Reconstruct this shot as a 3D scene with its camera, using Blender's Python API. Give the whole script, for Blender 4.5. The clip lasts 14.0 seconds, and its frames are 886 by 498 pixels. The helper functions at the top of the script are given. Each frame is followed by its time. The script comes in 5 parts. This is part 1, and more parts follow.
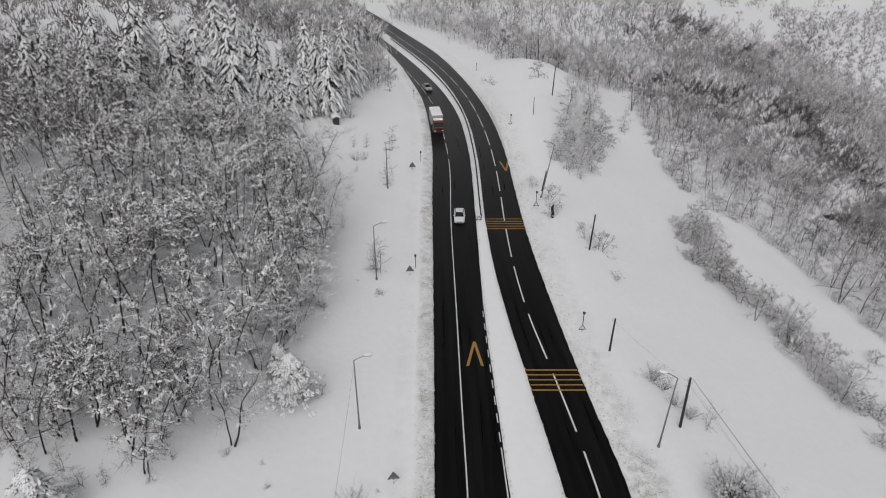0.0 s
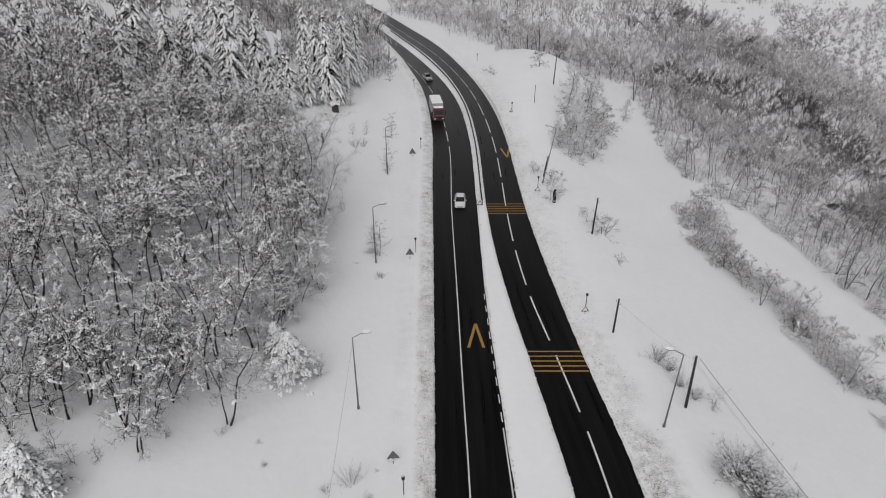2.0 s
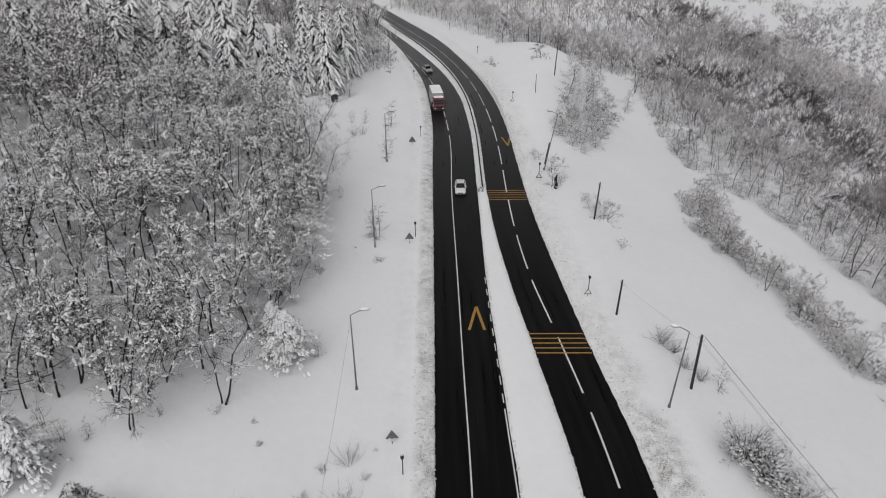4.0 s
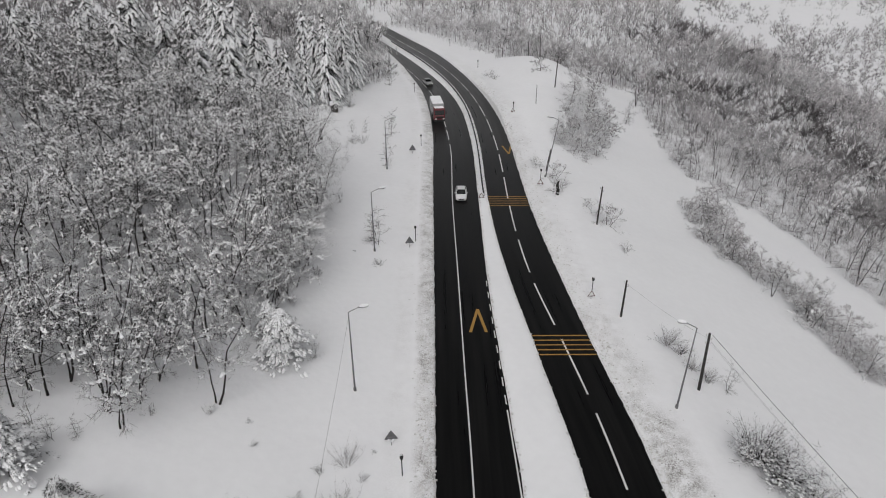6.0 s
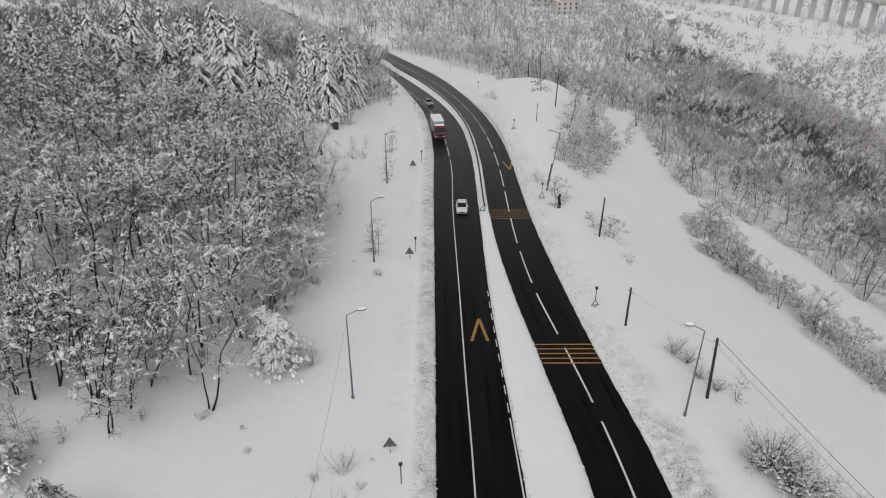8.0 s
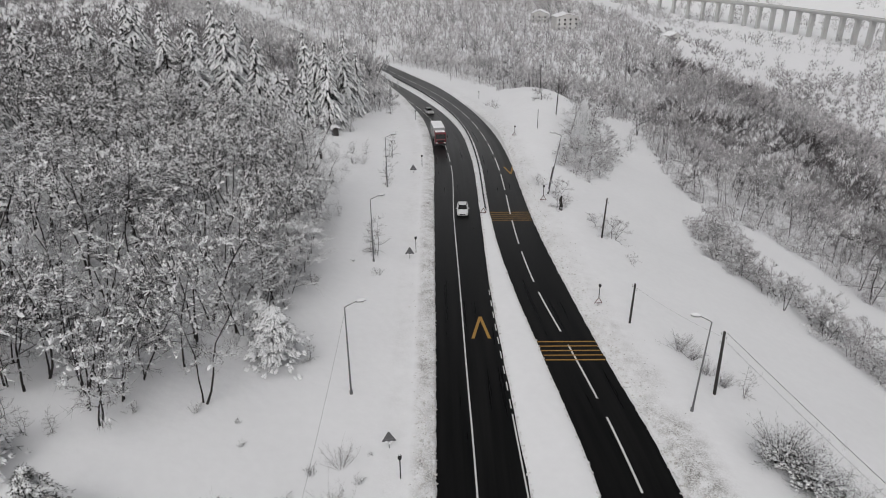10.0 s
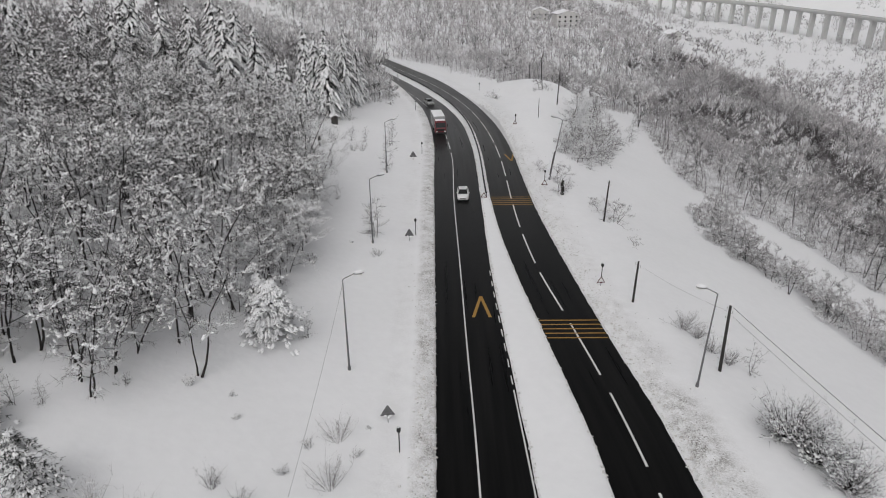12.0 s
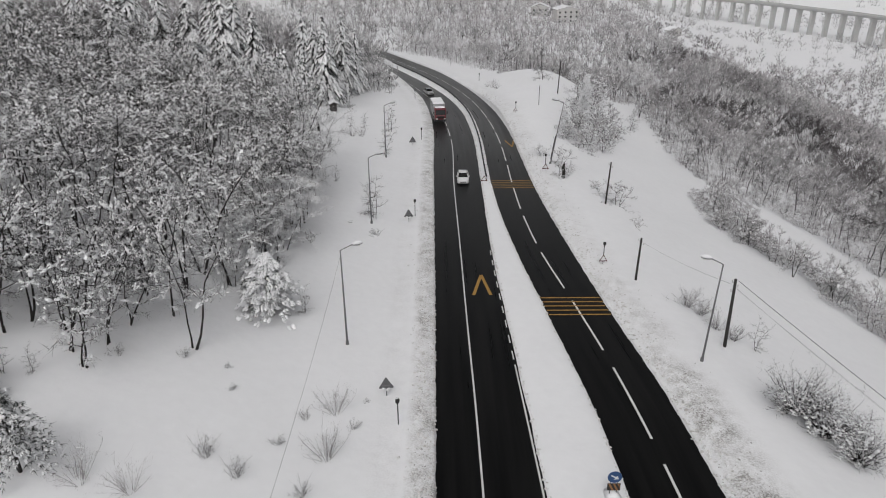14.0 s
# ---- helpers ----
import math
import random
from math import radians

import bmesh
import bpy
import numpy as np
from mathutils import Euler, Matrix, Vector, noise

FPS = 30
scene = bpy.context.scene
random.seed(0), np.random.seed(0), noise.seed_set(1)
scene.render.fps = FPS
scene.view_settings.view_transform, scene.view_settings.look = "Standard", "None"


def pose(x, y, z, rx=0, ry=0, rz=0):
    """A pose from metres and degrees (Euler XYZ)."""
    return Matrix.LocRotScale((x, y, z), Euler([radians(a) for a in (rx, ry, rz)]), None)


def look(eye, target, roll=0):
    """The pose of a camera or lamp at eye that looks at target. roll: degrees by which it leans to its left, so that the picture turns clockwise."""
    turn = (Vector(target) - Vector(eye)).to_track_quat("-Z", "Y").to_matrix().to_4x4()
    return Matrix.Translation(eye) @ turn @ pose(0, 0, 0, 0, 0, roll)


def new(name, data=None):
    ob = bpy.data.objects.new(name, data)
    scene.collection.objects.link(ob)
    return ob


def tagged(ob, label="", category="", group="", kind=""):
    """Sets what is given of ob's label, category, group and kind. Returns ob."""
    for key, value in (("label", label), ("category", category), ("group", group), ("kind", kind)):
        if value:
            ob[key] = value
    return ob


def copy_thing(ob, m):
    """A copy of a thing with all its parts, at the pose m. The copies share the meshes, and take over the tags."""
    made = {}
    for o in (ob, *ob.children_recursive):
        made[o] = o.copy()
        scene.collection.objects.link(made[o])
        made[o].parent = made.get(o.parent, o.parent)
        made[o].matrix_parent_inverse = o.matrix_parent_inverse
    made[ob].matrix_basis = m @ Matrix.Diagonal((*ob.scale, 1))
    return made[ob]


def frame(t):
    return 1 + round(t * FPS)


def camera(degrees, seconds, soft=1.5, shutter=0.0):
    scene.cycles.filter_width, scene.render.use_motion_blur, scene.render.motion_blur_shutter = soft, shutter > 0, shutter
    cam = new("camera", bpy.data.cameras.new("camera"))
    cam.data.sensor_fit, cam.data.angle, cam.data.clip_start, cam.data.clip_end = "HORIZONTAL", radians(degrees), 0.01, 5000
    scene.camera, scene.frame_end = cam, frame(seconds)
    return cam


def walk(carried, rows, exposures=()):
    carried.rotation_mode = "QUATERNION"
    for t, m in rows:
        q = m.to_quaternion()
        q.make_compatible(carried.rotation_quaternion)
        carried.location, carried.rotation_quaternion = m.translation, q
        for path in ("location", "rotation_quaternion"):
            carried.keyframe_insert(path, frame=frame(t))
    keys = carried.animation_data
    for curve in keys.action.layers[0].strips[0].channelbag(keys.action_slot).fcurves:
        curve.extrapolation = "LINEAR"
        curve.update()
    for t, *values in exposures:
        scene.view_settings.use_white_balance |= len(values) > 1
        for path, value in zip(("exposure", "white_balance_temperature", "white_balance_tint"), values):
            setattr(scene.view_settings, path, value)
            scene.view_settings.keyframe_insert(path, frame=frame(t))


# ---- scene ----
cam = camera(65.8, 14.0, soft=1.0)
METRES, EYE, TILT, LEAN, TURN = 20.0, 54.3, -31.0, 0.0, 0.0
ROWS = [
    (0.0, 0.0, 0.0, 0.0, 0.0, 0.0, -0.0),
    (0.5, 0.0013, 0.0161, -0.0297, 0.01, 0.01, 0.02),
    (1.0, 0.0021, 0.0354, -0.0605, 0.03, 0.01, 0.03),
    (1.5, 0.003, 0.0533, -0.0906, 0.05, 0.02, 0.06),
    (2.0, 0.0016, 0.0734, -0.1233, 0.06, 0.03, 0.09),
    (2.5, 0.0012, 0.0923, -0.1546, 0.06, 0.02, 0.09),
    (3.0, 0.0021, 0.1103, -0.1889, 0.07, 0.03, 0.11),
    (5.5, 0.0061, 0.2023, -0.3441, 0.17, 1.48, 0.22),
    (6.0, 0.0063, 0.2223, -0.3767, 0.19, 2.14, 0.26),
    (6.5, 0.006, 0.24, -0.4064, 0.2, 2.73, 0.27),
    (7.0, 0.006, 0.26, -0.4381, 0.22, 3.38, 0.27),
    (7.5, 0.006, 0.2782, -0.4674, 0.24, 3.96, 0.29),
    (8.0, 0.0065, 0.298, -0.4978, 0.25, 4.59, 0.29),
    (10.5, 0.0075, 0.3906, -0.6469, 0.34, 6.23, 0.35),
    (11.0, 0.0077, 0.4091, -0.6791, 0.35, 6.25, 0.34),
    (11.5, 0.0074, 0.427, -0.708, 0.34, 6.26, 0.33),
    (12.0, 0.0068, 0.4468, -0.7391, 0.34, 6.27, 0.33),
    (12.5, 0.0058, 0.4645, -0.7673, 0.34, 6.27, 0.32),
    (13.0, 0.0057, 0.4837, -0.7979, 0.33, 6.26, 0.32),
    (13.5, 0.0057, 0.5009, -0.8264, 0.33, 6.26, 0.32),
    (14.0, 0.0051, 0.5185, -0.8545, 0.31, 6.26, 0.31),
]
walk(cam, [(t, pose(0, 0, EYE, TILT, LEAN, TURN) @ pose(METRES * x, METRES * y, METRES * z, 90 + pitch, roll, yaw)) for t, x, y, z, yaw, pitch, roll in ROWS])


# ---- sky, sun, exposure ----
world = bpy.data.worlds.new("sky")
scene.world = world
world.use_nodes = True
wn, wl = world.node_tree.nodes, world.node_tree.links
sky = wn.new("ShaderNodeTexSky")
sky.sky_type, sky.sun_disc = "NISHITA", False
sky.sun_elevation, sky.sun_rotation = radians(48), radians(200)
sky.air_density, sky.dust_density, sky.ozone_density = 1.0, 6.0, 1.0
cloud = wn.new("ShaderNodeHueSaturation")
cloud.inputs["Saturation"].default_value = 0.12
wl.new(sky.outputs[0], cloud.inputs["Color"])
wl.new(cloud.outputs[0], wn["Background"].inputs[0])
wn["Background"].inputs[1].default_value = 0.11
sun = new("sun", bpy.data.lights.new("sun", "SUN"))
sun.data.energy, sun.data.angle, sun.data.color = 0.8, radians(40), (1.0, 0.985, 0.97)
sun.matrix_world = look((0, 0, 200), (-34, 94, 89))
scene.view_settings.exposure = -0.35


# ---- materials ----
def material(name, color, rough=0.7, metal=0.0, vary=0.15, scale=2.0, bump=0.0, bump_scale=20.0, second=None, cover=0.5, edge=0.1, spec=0.5, per_object=0.0, per_tree=0.0):
    """A surface whose colour wanders at two scales, with fine relief; second: a second colour in patches."""
    m = bpy.data.materials.new(name)
    m.use_nodes = True
    n, l = m.node_tree.nodes, m.node_tree.links
    b = n["Principled BSDF"]
    b.inputs["Roughness"].default_value, b.inputs["Metallic"].default_value = rough, metal
    b.inputs["Specular IOR Level"].default_value = spec
    geo = n.new("ShaderNodeNewGeometry")
    big, small = n.new("ShaderNodeTexNoise"), n.new("ShaderNodeTexNoise")
    for t, s in ((big, scale), (small, scale * 9)):
        t.inputs["Scale"].default_value, t.inputs["Detail"].default_value = s, 5
        l.new(geo.outputs["Position"], t.inputs["Vector"])
    both = n.new("ShaderNodeMath")
    both.operation = "ADD"
    l.new(big.outputs["Fac"], both.inputs[0]), l.new(small.outputs["Fac"], both.inputs[1])
    tone = n.new("ShaderNodeMapRange")
    tone.inputs["From Min"].default_value, tone.inputs["From Max"].default_value = 0.6, 1.4
    tone.inputs["To Min"].default_value, tone.inputs["To Max"].default_value = 1 - vary, 1 + vary
    l.new(both.outputs[0], tone.inputs["Value"])
    base = n.new("ShaderNodeMix")
    base.data_type = "RGBA"
    base.inputs[6].default_value, base.inputs[7].default_value = (*color, 1), (*(second or color), 1)
    base.inputs[0].default_value = 0
    if second:
        patch = n.new("ShaderNodeMapRange")
        patch.inputs["From Min"].default_value, patch.inputs["From Max"].default_value = 1 - cover - edge, 1 - cover + edge
        half = n.new("ShaderNodeMath")
        half.operation = "MULTIPLY"
        half.inputs[1].default_value = 0.5
        l.new(both.outputs[0], half.inputs[0]), l.new(half.outputs[0], patch.inputs["Value"])
        l.new(patch.outputs[0], base.inputs[0])
    hsv = n.new("ShaderNodeHueSaturation")
    l.new(base.outputs[2], hsv.inputs["Color"])
    if per_object:
        info, mul, rng = n.new("ShaderNodeObjectInfo"), n.new("ShaderNodeMath"), n.new("ShaderNodeMapRange")
        rng.inputs["To Min"].default_value, rng.inputs["To Max"].default_value = 1 - per_object, 1 + per_object
        mul.operation = "MULTIPLY"
        l.new(info.outputs["Random"], rng.inputs["Value"])
        l.new(rng.outputs[0], mul.inputs[0]), l.new(tone.outputs[0], mul.inputs[1]), l.new(mul.outputs[0], hsv.inputs["Value"])
    else:
        l.new(tone.outputs[0], hsv.inputs["Value"])
    l.new(hsv.outputs[0], b.inputs["Base Color"])
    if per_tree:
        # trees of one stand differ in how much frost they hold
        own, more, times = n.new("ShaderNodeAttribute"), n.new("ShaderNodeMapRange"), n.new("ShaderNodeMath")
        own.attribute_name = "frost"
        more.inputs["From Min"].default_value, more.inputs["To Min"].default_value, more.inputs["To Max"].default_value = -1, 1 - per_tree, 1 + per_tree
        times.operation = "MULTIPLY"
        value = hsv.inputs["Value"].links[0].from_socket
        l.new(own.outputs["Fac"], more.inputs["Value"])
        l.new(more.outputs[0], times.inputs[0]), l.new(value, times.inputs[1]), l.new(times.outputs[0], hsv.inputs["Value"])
    if bump:
        rough_noise, bp = n.new("ShaderNodeTexNoise"), n.new("ShaderNodeBump")
        rough_noise.inputs["Scale"].default_value, rough_noise.inputs["Detail"].default_value = bump_scale, 6
        bp.inputs["Strength"].default_value, bp.inputs["Distance"].default_value = 0.6, bump
        l.new(geo.outputs["Position"], rough_noise.inputs["Vector"])
        l.new(rough_noise.outputs["Fac"], bp.inputs["Height"]), l.new(bp.outputs[0], b.inputs["Normal"])
    return m


def asphalt_material():
    """Wet black asphalt: wheel tracks along the lanes, patches of slush film."""
    m = bpy.data.materials.new("wet_asphalt")
    m.use_nodes = True
    n, l = m.node_tree.nodes, m.node_tree.links
    b = n["Principled BSDF"]
    uv = n.new("ShaderNodeUVMap")
    stretch = n.new("ShaderNodeMapping")
    stretch.inputs["Scale"].default_value = (1.0, 0.035, 1.0)
    l.new(uv.outputs[0], stretch.inputs["Vector"])
    streak, grain = n.new("ShaderNodeTexNoise"), n.new("ShaderNodeTexNoise")
    streak.inputs["Scale"].default_value, streak.inputs["Detail"].default_value = 1.4, 4
    grain.inputs["Scale"].default_value, grain.inputs["Detail"].default_value = 30, 4
    l.new(stretch.outputs[0], streak.inputs["Vector"]), l.new(uv.outputs[0], grain.inputs["Vector"])
    ramp_node = n.new("ShaderNodeValToRGB")
    ramp_node.color_ramp.elements[0].position, ramp_node.color_ramp.elements[0].color = 0.35, (0.0025, 0.0025, 0.0027, 1)
    ramp_node.color_ramp.elements[1].position, ramp_node.color_ramp.elements[1].color = 0.72, (0.0095, 0.0092, 0.0092, 1)
    l.new(streak.outputs["Fac"], ramp_node.inputs[0])
    hsv = n.new("ShaderNodeHueSaturation")
    tone = n.new("ShaderNodeMapRange")
    tone.inputs["To Min"].default_value, tone.inputs["To Max"].default_value = 0.6, 1.4
    l.new(grain.outputs["Fac"], tone.inputs["Value"]), l.new(tone.outputs[0], hsv.inputs["Value"])
    l.new(ramp_node.outputs[0], hsv.inputs["Color"]), l.new(hsv.outputs[0], b.inputs["Base Color"])
    wet = n.new("ShaderNodeMapRange")
    wet.inputs["To Min"].default_value, wet.inputs["To Max"].default_value = 0.2, 0.42
    l.new(streak.outputs["Fac"], wet.inputs["Value"]), l.new(wet.outputs[0], b.inputs["Roughness"])
    b.inputs["Specular IOR Level"].default_value = 0.11
    bp = n.new("ShaderNodeBump")
    bp.inputs["Strength"].default_value, bp.inputs["Distance"].default_value = 0.25, 0.01
    l.new(grain.outputs["Fac"], bp.inputs["Height"]), l.new(bp.outputs[0], b.inputs["Normal"])
    return m


SNOW = material("snow", (0.80, 0.80, 0.815), 0.65, vary=0.03, scale=0.12, bump=0.05, bump_scale=1.3, spec=0.25)


def soil_snow(m, color, worse):
    """Adds road grit to the snow where the sheet's own 'dirt' value says the plough has thrown it."""
    n, l = m.node_tree.nodes, m.node_tree.links
    b = n["Principled BSDF"]
    clean = b.inputs["Base Color"].links[0].from_socket
    dirt, geo = n.new("ShaderNodeAttribute"), n.new("ShaderNodeNewGeometry")
    dirt.attribute_name = "dirt"
    blotch, speck = n.new("ShaderNodeTexNoise"), n.new("ShaderNodeTexNoise")
    for t, s in ((blotch, 0.9), (speck, 7.0)):
        t.inputs["Scale"].default_value, t.inputs["Detail"].default_value = s, 6
        l.new(geo.outputs["Position"], t.inputs["Vector"])
    both, reach, mul = n.new("ShaderNodeMath"), n.new("ShaderNodeMapRange"), n.new("ShaderNodeMath")
    both.operation, mul.operation = "MULTIPLY", "MULTIPLY"
    l.new(blotch.outputs["Fac"], both.inputs[0]), l.new(speck.outputs["Fac"], both.inputs[1])
    reach.inputs["From Min"].default_value, reach.inputs["From Max"].default_value = 0.14, 0.37
    l.new(both.outputs[0], reach.inputs["Value"])
    l.new(reach.outputs[0], mul.inputs[0]), l.new(dirt.outputs["Fac"], mul.inputs[1])
    shade = n.new("ShaderNodeValToRGB")
    shade.color_ramp.elements[0].color, shade.color_ramp.elements[1].color = (*color, 1), (*worse, 1)
    l.new(mul.outputs[0], shade.inputs[0])
    mix = n.new("ShaderNodeMix")
    mix.data_type = "RGBA"
    l.new(mul.outputs[0], mix.inputs[0]), l.new(clean, mix.inputs[6]), l.new(shade.outputs[0], mix.inputs[7])
    l.new(mix.outputs[2], b.inputs["Base Color"])


soil_snow(SNOW, (0.54, 0.53, 0.52), (0.26, 0.25, 0.24))
DIRTY = material("ploughed_snow", (0.76, 0.755, 0.76), 0.75, vary=0.07, scale=0.8, bump=0.12, bump_scale=4.0, second=(0.50, 0.48, 0.46), cover=0.48, edge=0.10, spec=0.2)
CLOD = material("dirty_ice_clod", (0.30, 0.29, 0.28), 0.8, vary=0.3, scale=2.0, second=(0.6, 0.59, 0.58), cover=0.5, spec=0.2)
BOUGH_SNOW = material("snow_on_branches", (0.78, 0.78, 0.795), 0.7, vary=0.06, scale=1.2, bump=0.03, bump_scale=9, spec=0.2, per_object=0.05)
BARK = material("bark", (0.026, 0.023, 0.022), 0.9, vary=0.4, scale=1.5, bump=0.02, bump_scale=25, second=(0.06, 0.056, 0.055), cover=0.42, per_object=0.25, spec=0.2)
TWIG = material("twig_bark", (0.024, 0.022, 0.0215), 0.9, vary=0.35, scale=1.0, second=(0.055, 0.051, 0.051), cover=0.4, per_object=0.25, spec=0.15)
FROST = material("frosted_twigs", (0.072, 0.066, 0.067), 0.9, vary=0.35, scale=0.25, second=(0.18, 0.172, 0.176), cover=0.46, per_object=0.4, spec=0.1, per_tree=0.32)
LACE = material("snow_dusted_twigs", (0.030, 0.028, 0.028), 0.9, vary=0.35, scale=0.5, second=(0.13, 0.127, 0.13), cover=0.42, per_object=0.25, spec=0.1)
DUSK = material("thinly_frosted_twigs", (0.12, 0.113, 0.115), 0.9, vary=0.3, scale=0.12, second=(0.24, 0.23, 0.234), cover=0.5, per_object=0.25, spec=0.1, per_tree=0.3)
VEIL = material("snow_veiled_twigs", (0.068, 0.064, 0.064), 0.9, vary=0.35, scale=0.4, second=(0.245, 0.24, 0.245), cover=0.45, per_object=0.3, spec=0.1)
# frost colours of these two, raised further so far woods look hazy
HOAR_HAZE = material("hoary_hazed_twigs", (0.36, 0.352, 0.356), 0.9, vary=0.35, scale=0.5, second=(0.60, 0.592, 0.60), cover=0.5, per_object=0.2, spec=0.1, per_tree=0.32)
RIME_HAZE = material("rimed_hazed_twigs", (0.27, 0.258, 0.263), 0.9, vary=0.3, scale=0.12, second=(0.46, 0.445, 0.453), cover=0.5, per_object=0.3, spec=0.1, per_tree=0.32)
NEEDLE = material("needles", (0.036, 0.039, 0.036), 0.85, vary=0.4, scale=1.2, second=(0.14, 0.145, 0.14), cover=0.4, per_object=0.2, spec=0.2)
ASPHALT = asphalt_material()
WHITE_PAINT = material("white_road_paint", (0.62, 0.62, 0.61), 0.6, vary=0.15, scale=1.5, second=(0.25, 0.25, 0.25), cover=0.3, edge=0.12)
YELLOW_PAINT = material("yellow_road_paint", (0.36, 0.20, 0.045), 0.6, vary=0.2, scale=1.2, second=(0.15, 0.09, 0.03), cover=0.35, edge=0.12)
STEEL = material("galvanised_steel", (0.17, 0.17, 0.175), 0.55, metal=0.4, vary=0.2, scale=2)
DARK_STEEL = material("dark_steel", (0.03, 0.03, 0.032), 0.6, metal=0.3, vary=0.3, scale=3)
POLE_WOOD = material("tarred_pole_wood", (0.028, 0.025, 0.023), 0.85, vary=0.35, scale=3, bump=0.01, bump_scale=40)
CABLE = material("cable", (0.06, 0.06, 0.06), 0.7, vary=0.1)
SIGN_GREY = material("sign_back", (0.10, 0.10, 0.105), 0.55, vary=0.15, scale=3)
SIGN_WHITE = material("sign_white", (0.65, 0.65, 0.65), 0.5, vary=0.06, scale=3)
SIGN_RED = material("sign_red", (0.09, 0.03, 0.03), 0.5, vary=0.1, scale=3)
SIGN_BLUE = material("sign_blue", (0.012, 0.055, 0.16), 0.45, vary=0.1, scale=3)
SIGN_ORANGE = material("sign_orange", (0.22, 0.10, 0.035), 0.5, vary=0.15, scale=3)
BLACK = material("black_rubber", (0.012, 0.012, 0.012), 0.7, vary=0.2)
GLASS_DARK = material("tinted_glass", (0.01, 0.011, 0.012), 0.08, vary=0.05, spec=0.6)
CAR_WHITE = material("white_car_paint", (0.62, 0.62, 0.63), 0.3, vary=0.05, scale=1, second=(0.42, 0.42, 0.41), cover=0.3)
CAR_DARK = material("silver_car_paint", (0.30, 0.30, 0.30), 0.3, vary=0.1)
TRUCK_RED = material("dull_red_cab_paint", (0.105, 0.010, 0.016), 0.4, vary=0.15, scale=1, second=(0.03, 0.012, 0.013), cover=0.35)
TARP = material("grey_cargo_tarpaulin", (0.30, 0.30, 0.305), 0.7, vary=0.12, scale=0.8)
LAMP_GLASS = material("lamp_glass", (0.6, 0.6, 0.58), 0.3, vary=0.03)
CONCRETE = material("concrete", (0.5, 0.5, 0.495), 0.85, vary=0.1, scale=0.1, second=(0.40, 0.40, 0.395), cover=0.4)
ROOF_DARK = material("dark_shed_boards", (0.045, 0.04, 0.038), 0.85, vary=0.3, scale=2)
WALL_PALE = material("pale_render", (0.5, 0.49, 0.48), 0.85, vary=0.08, scale=0.4)
ROCK = material("bare_rock", (0.04, 0.038, 0.036), 0.9, vary=0.4, scale=0.8, bump=0.1, bump_scale=3)


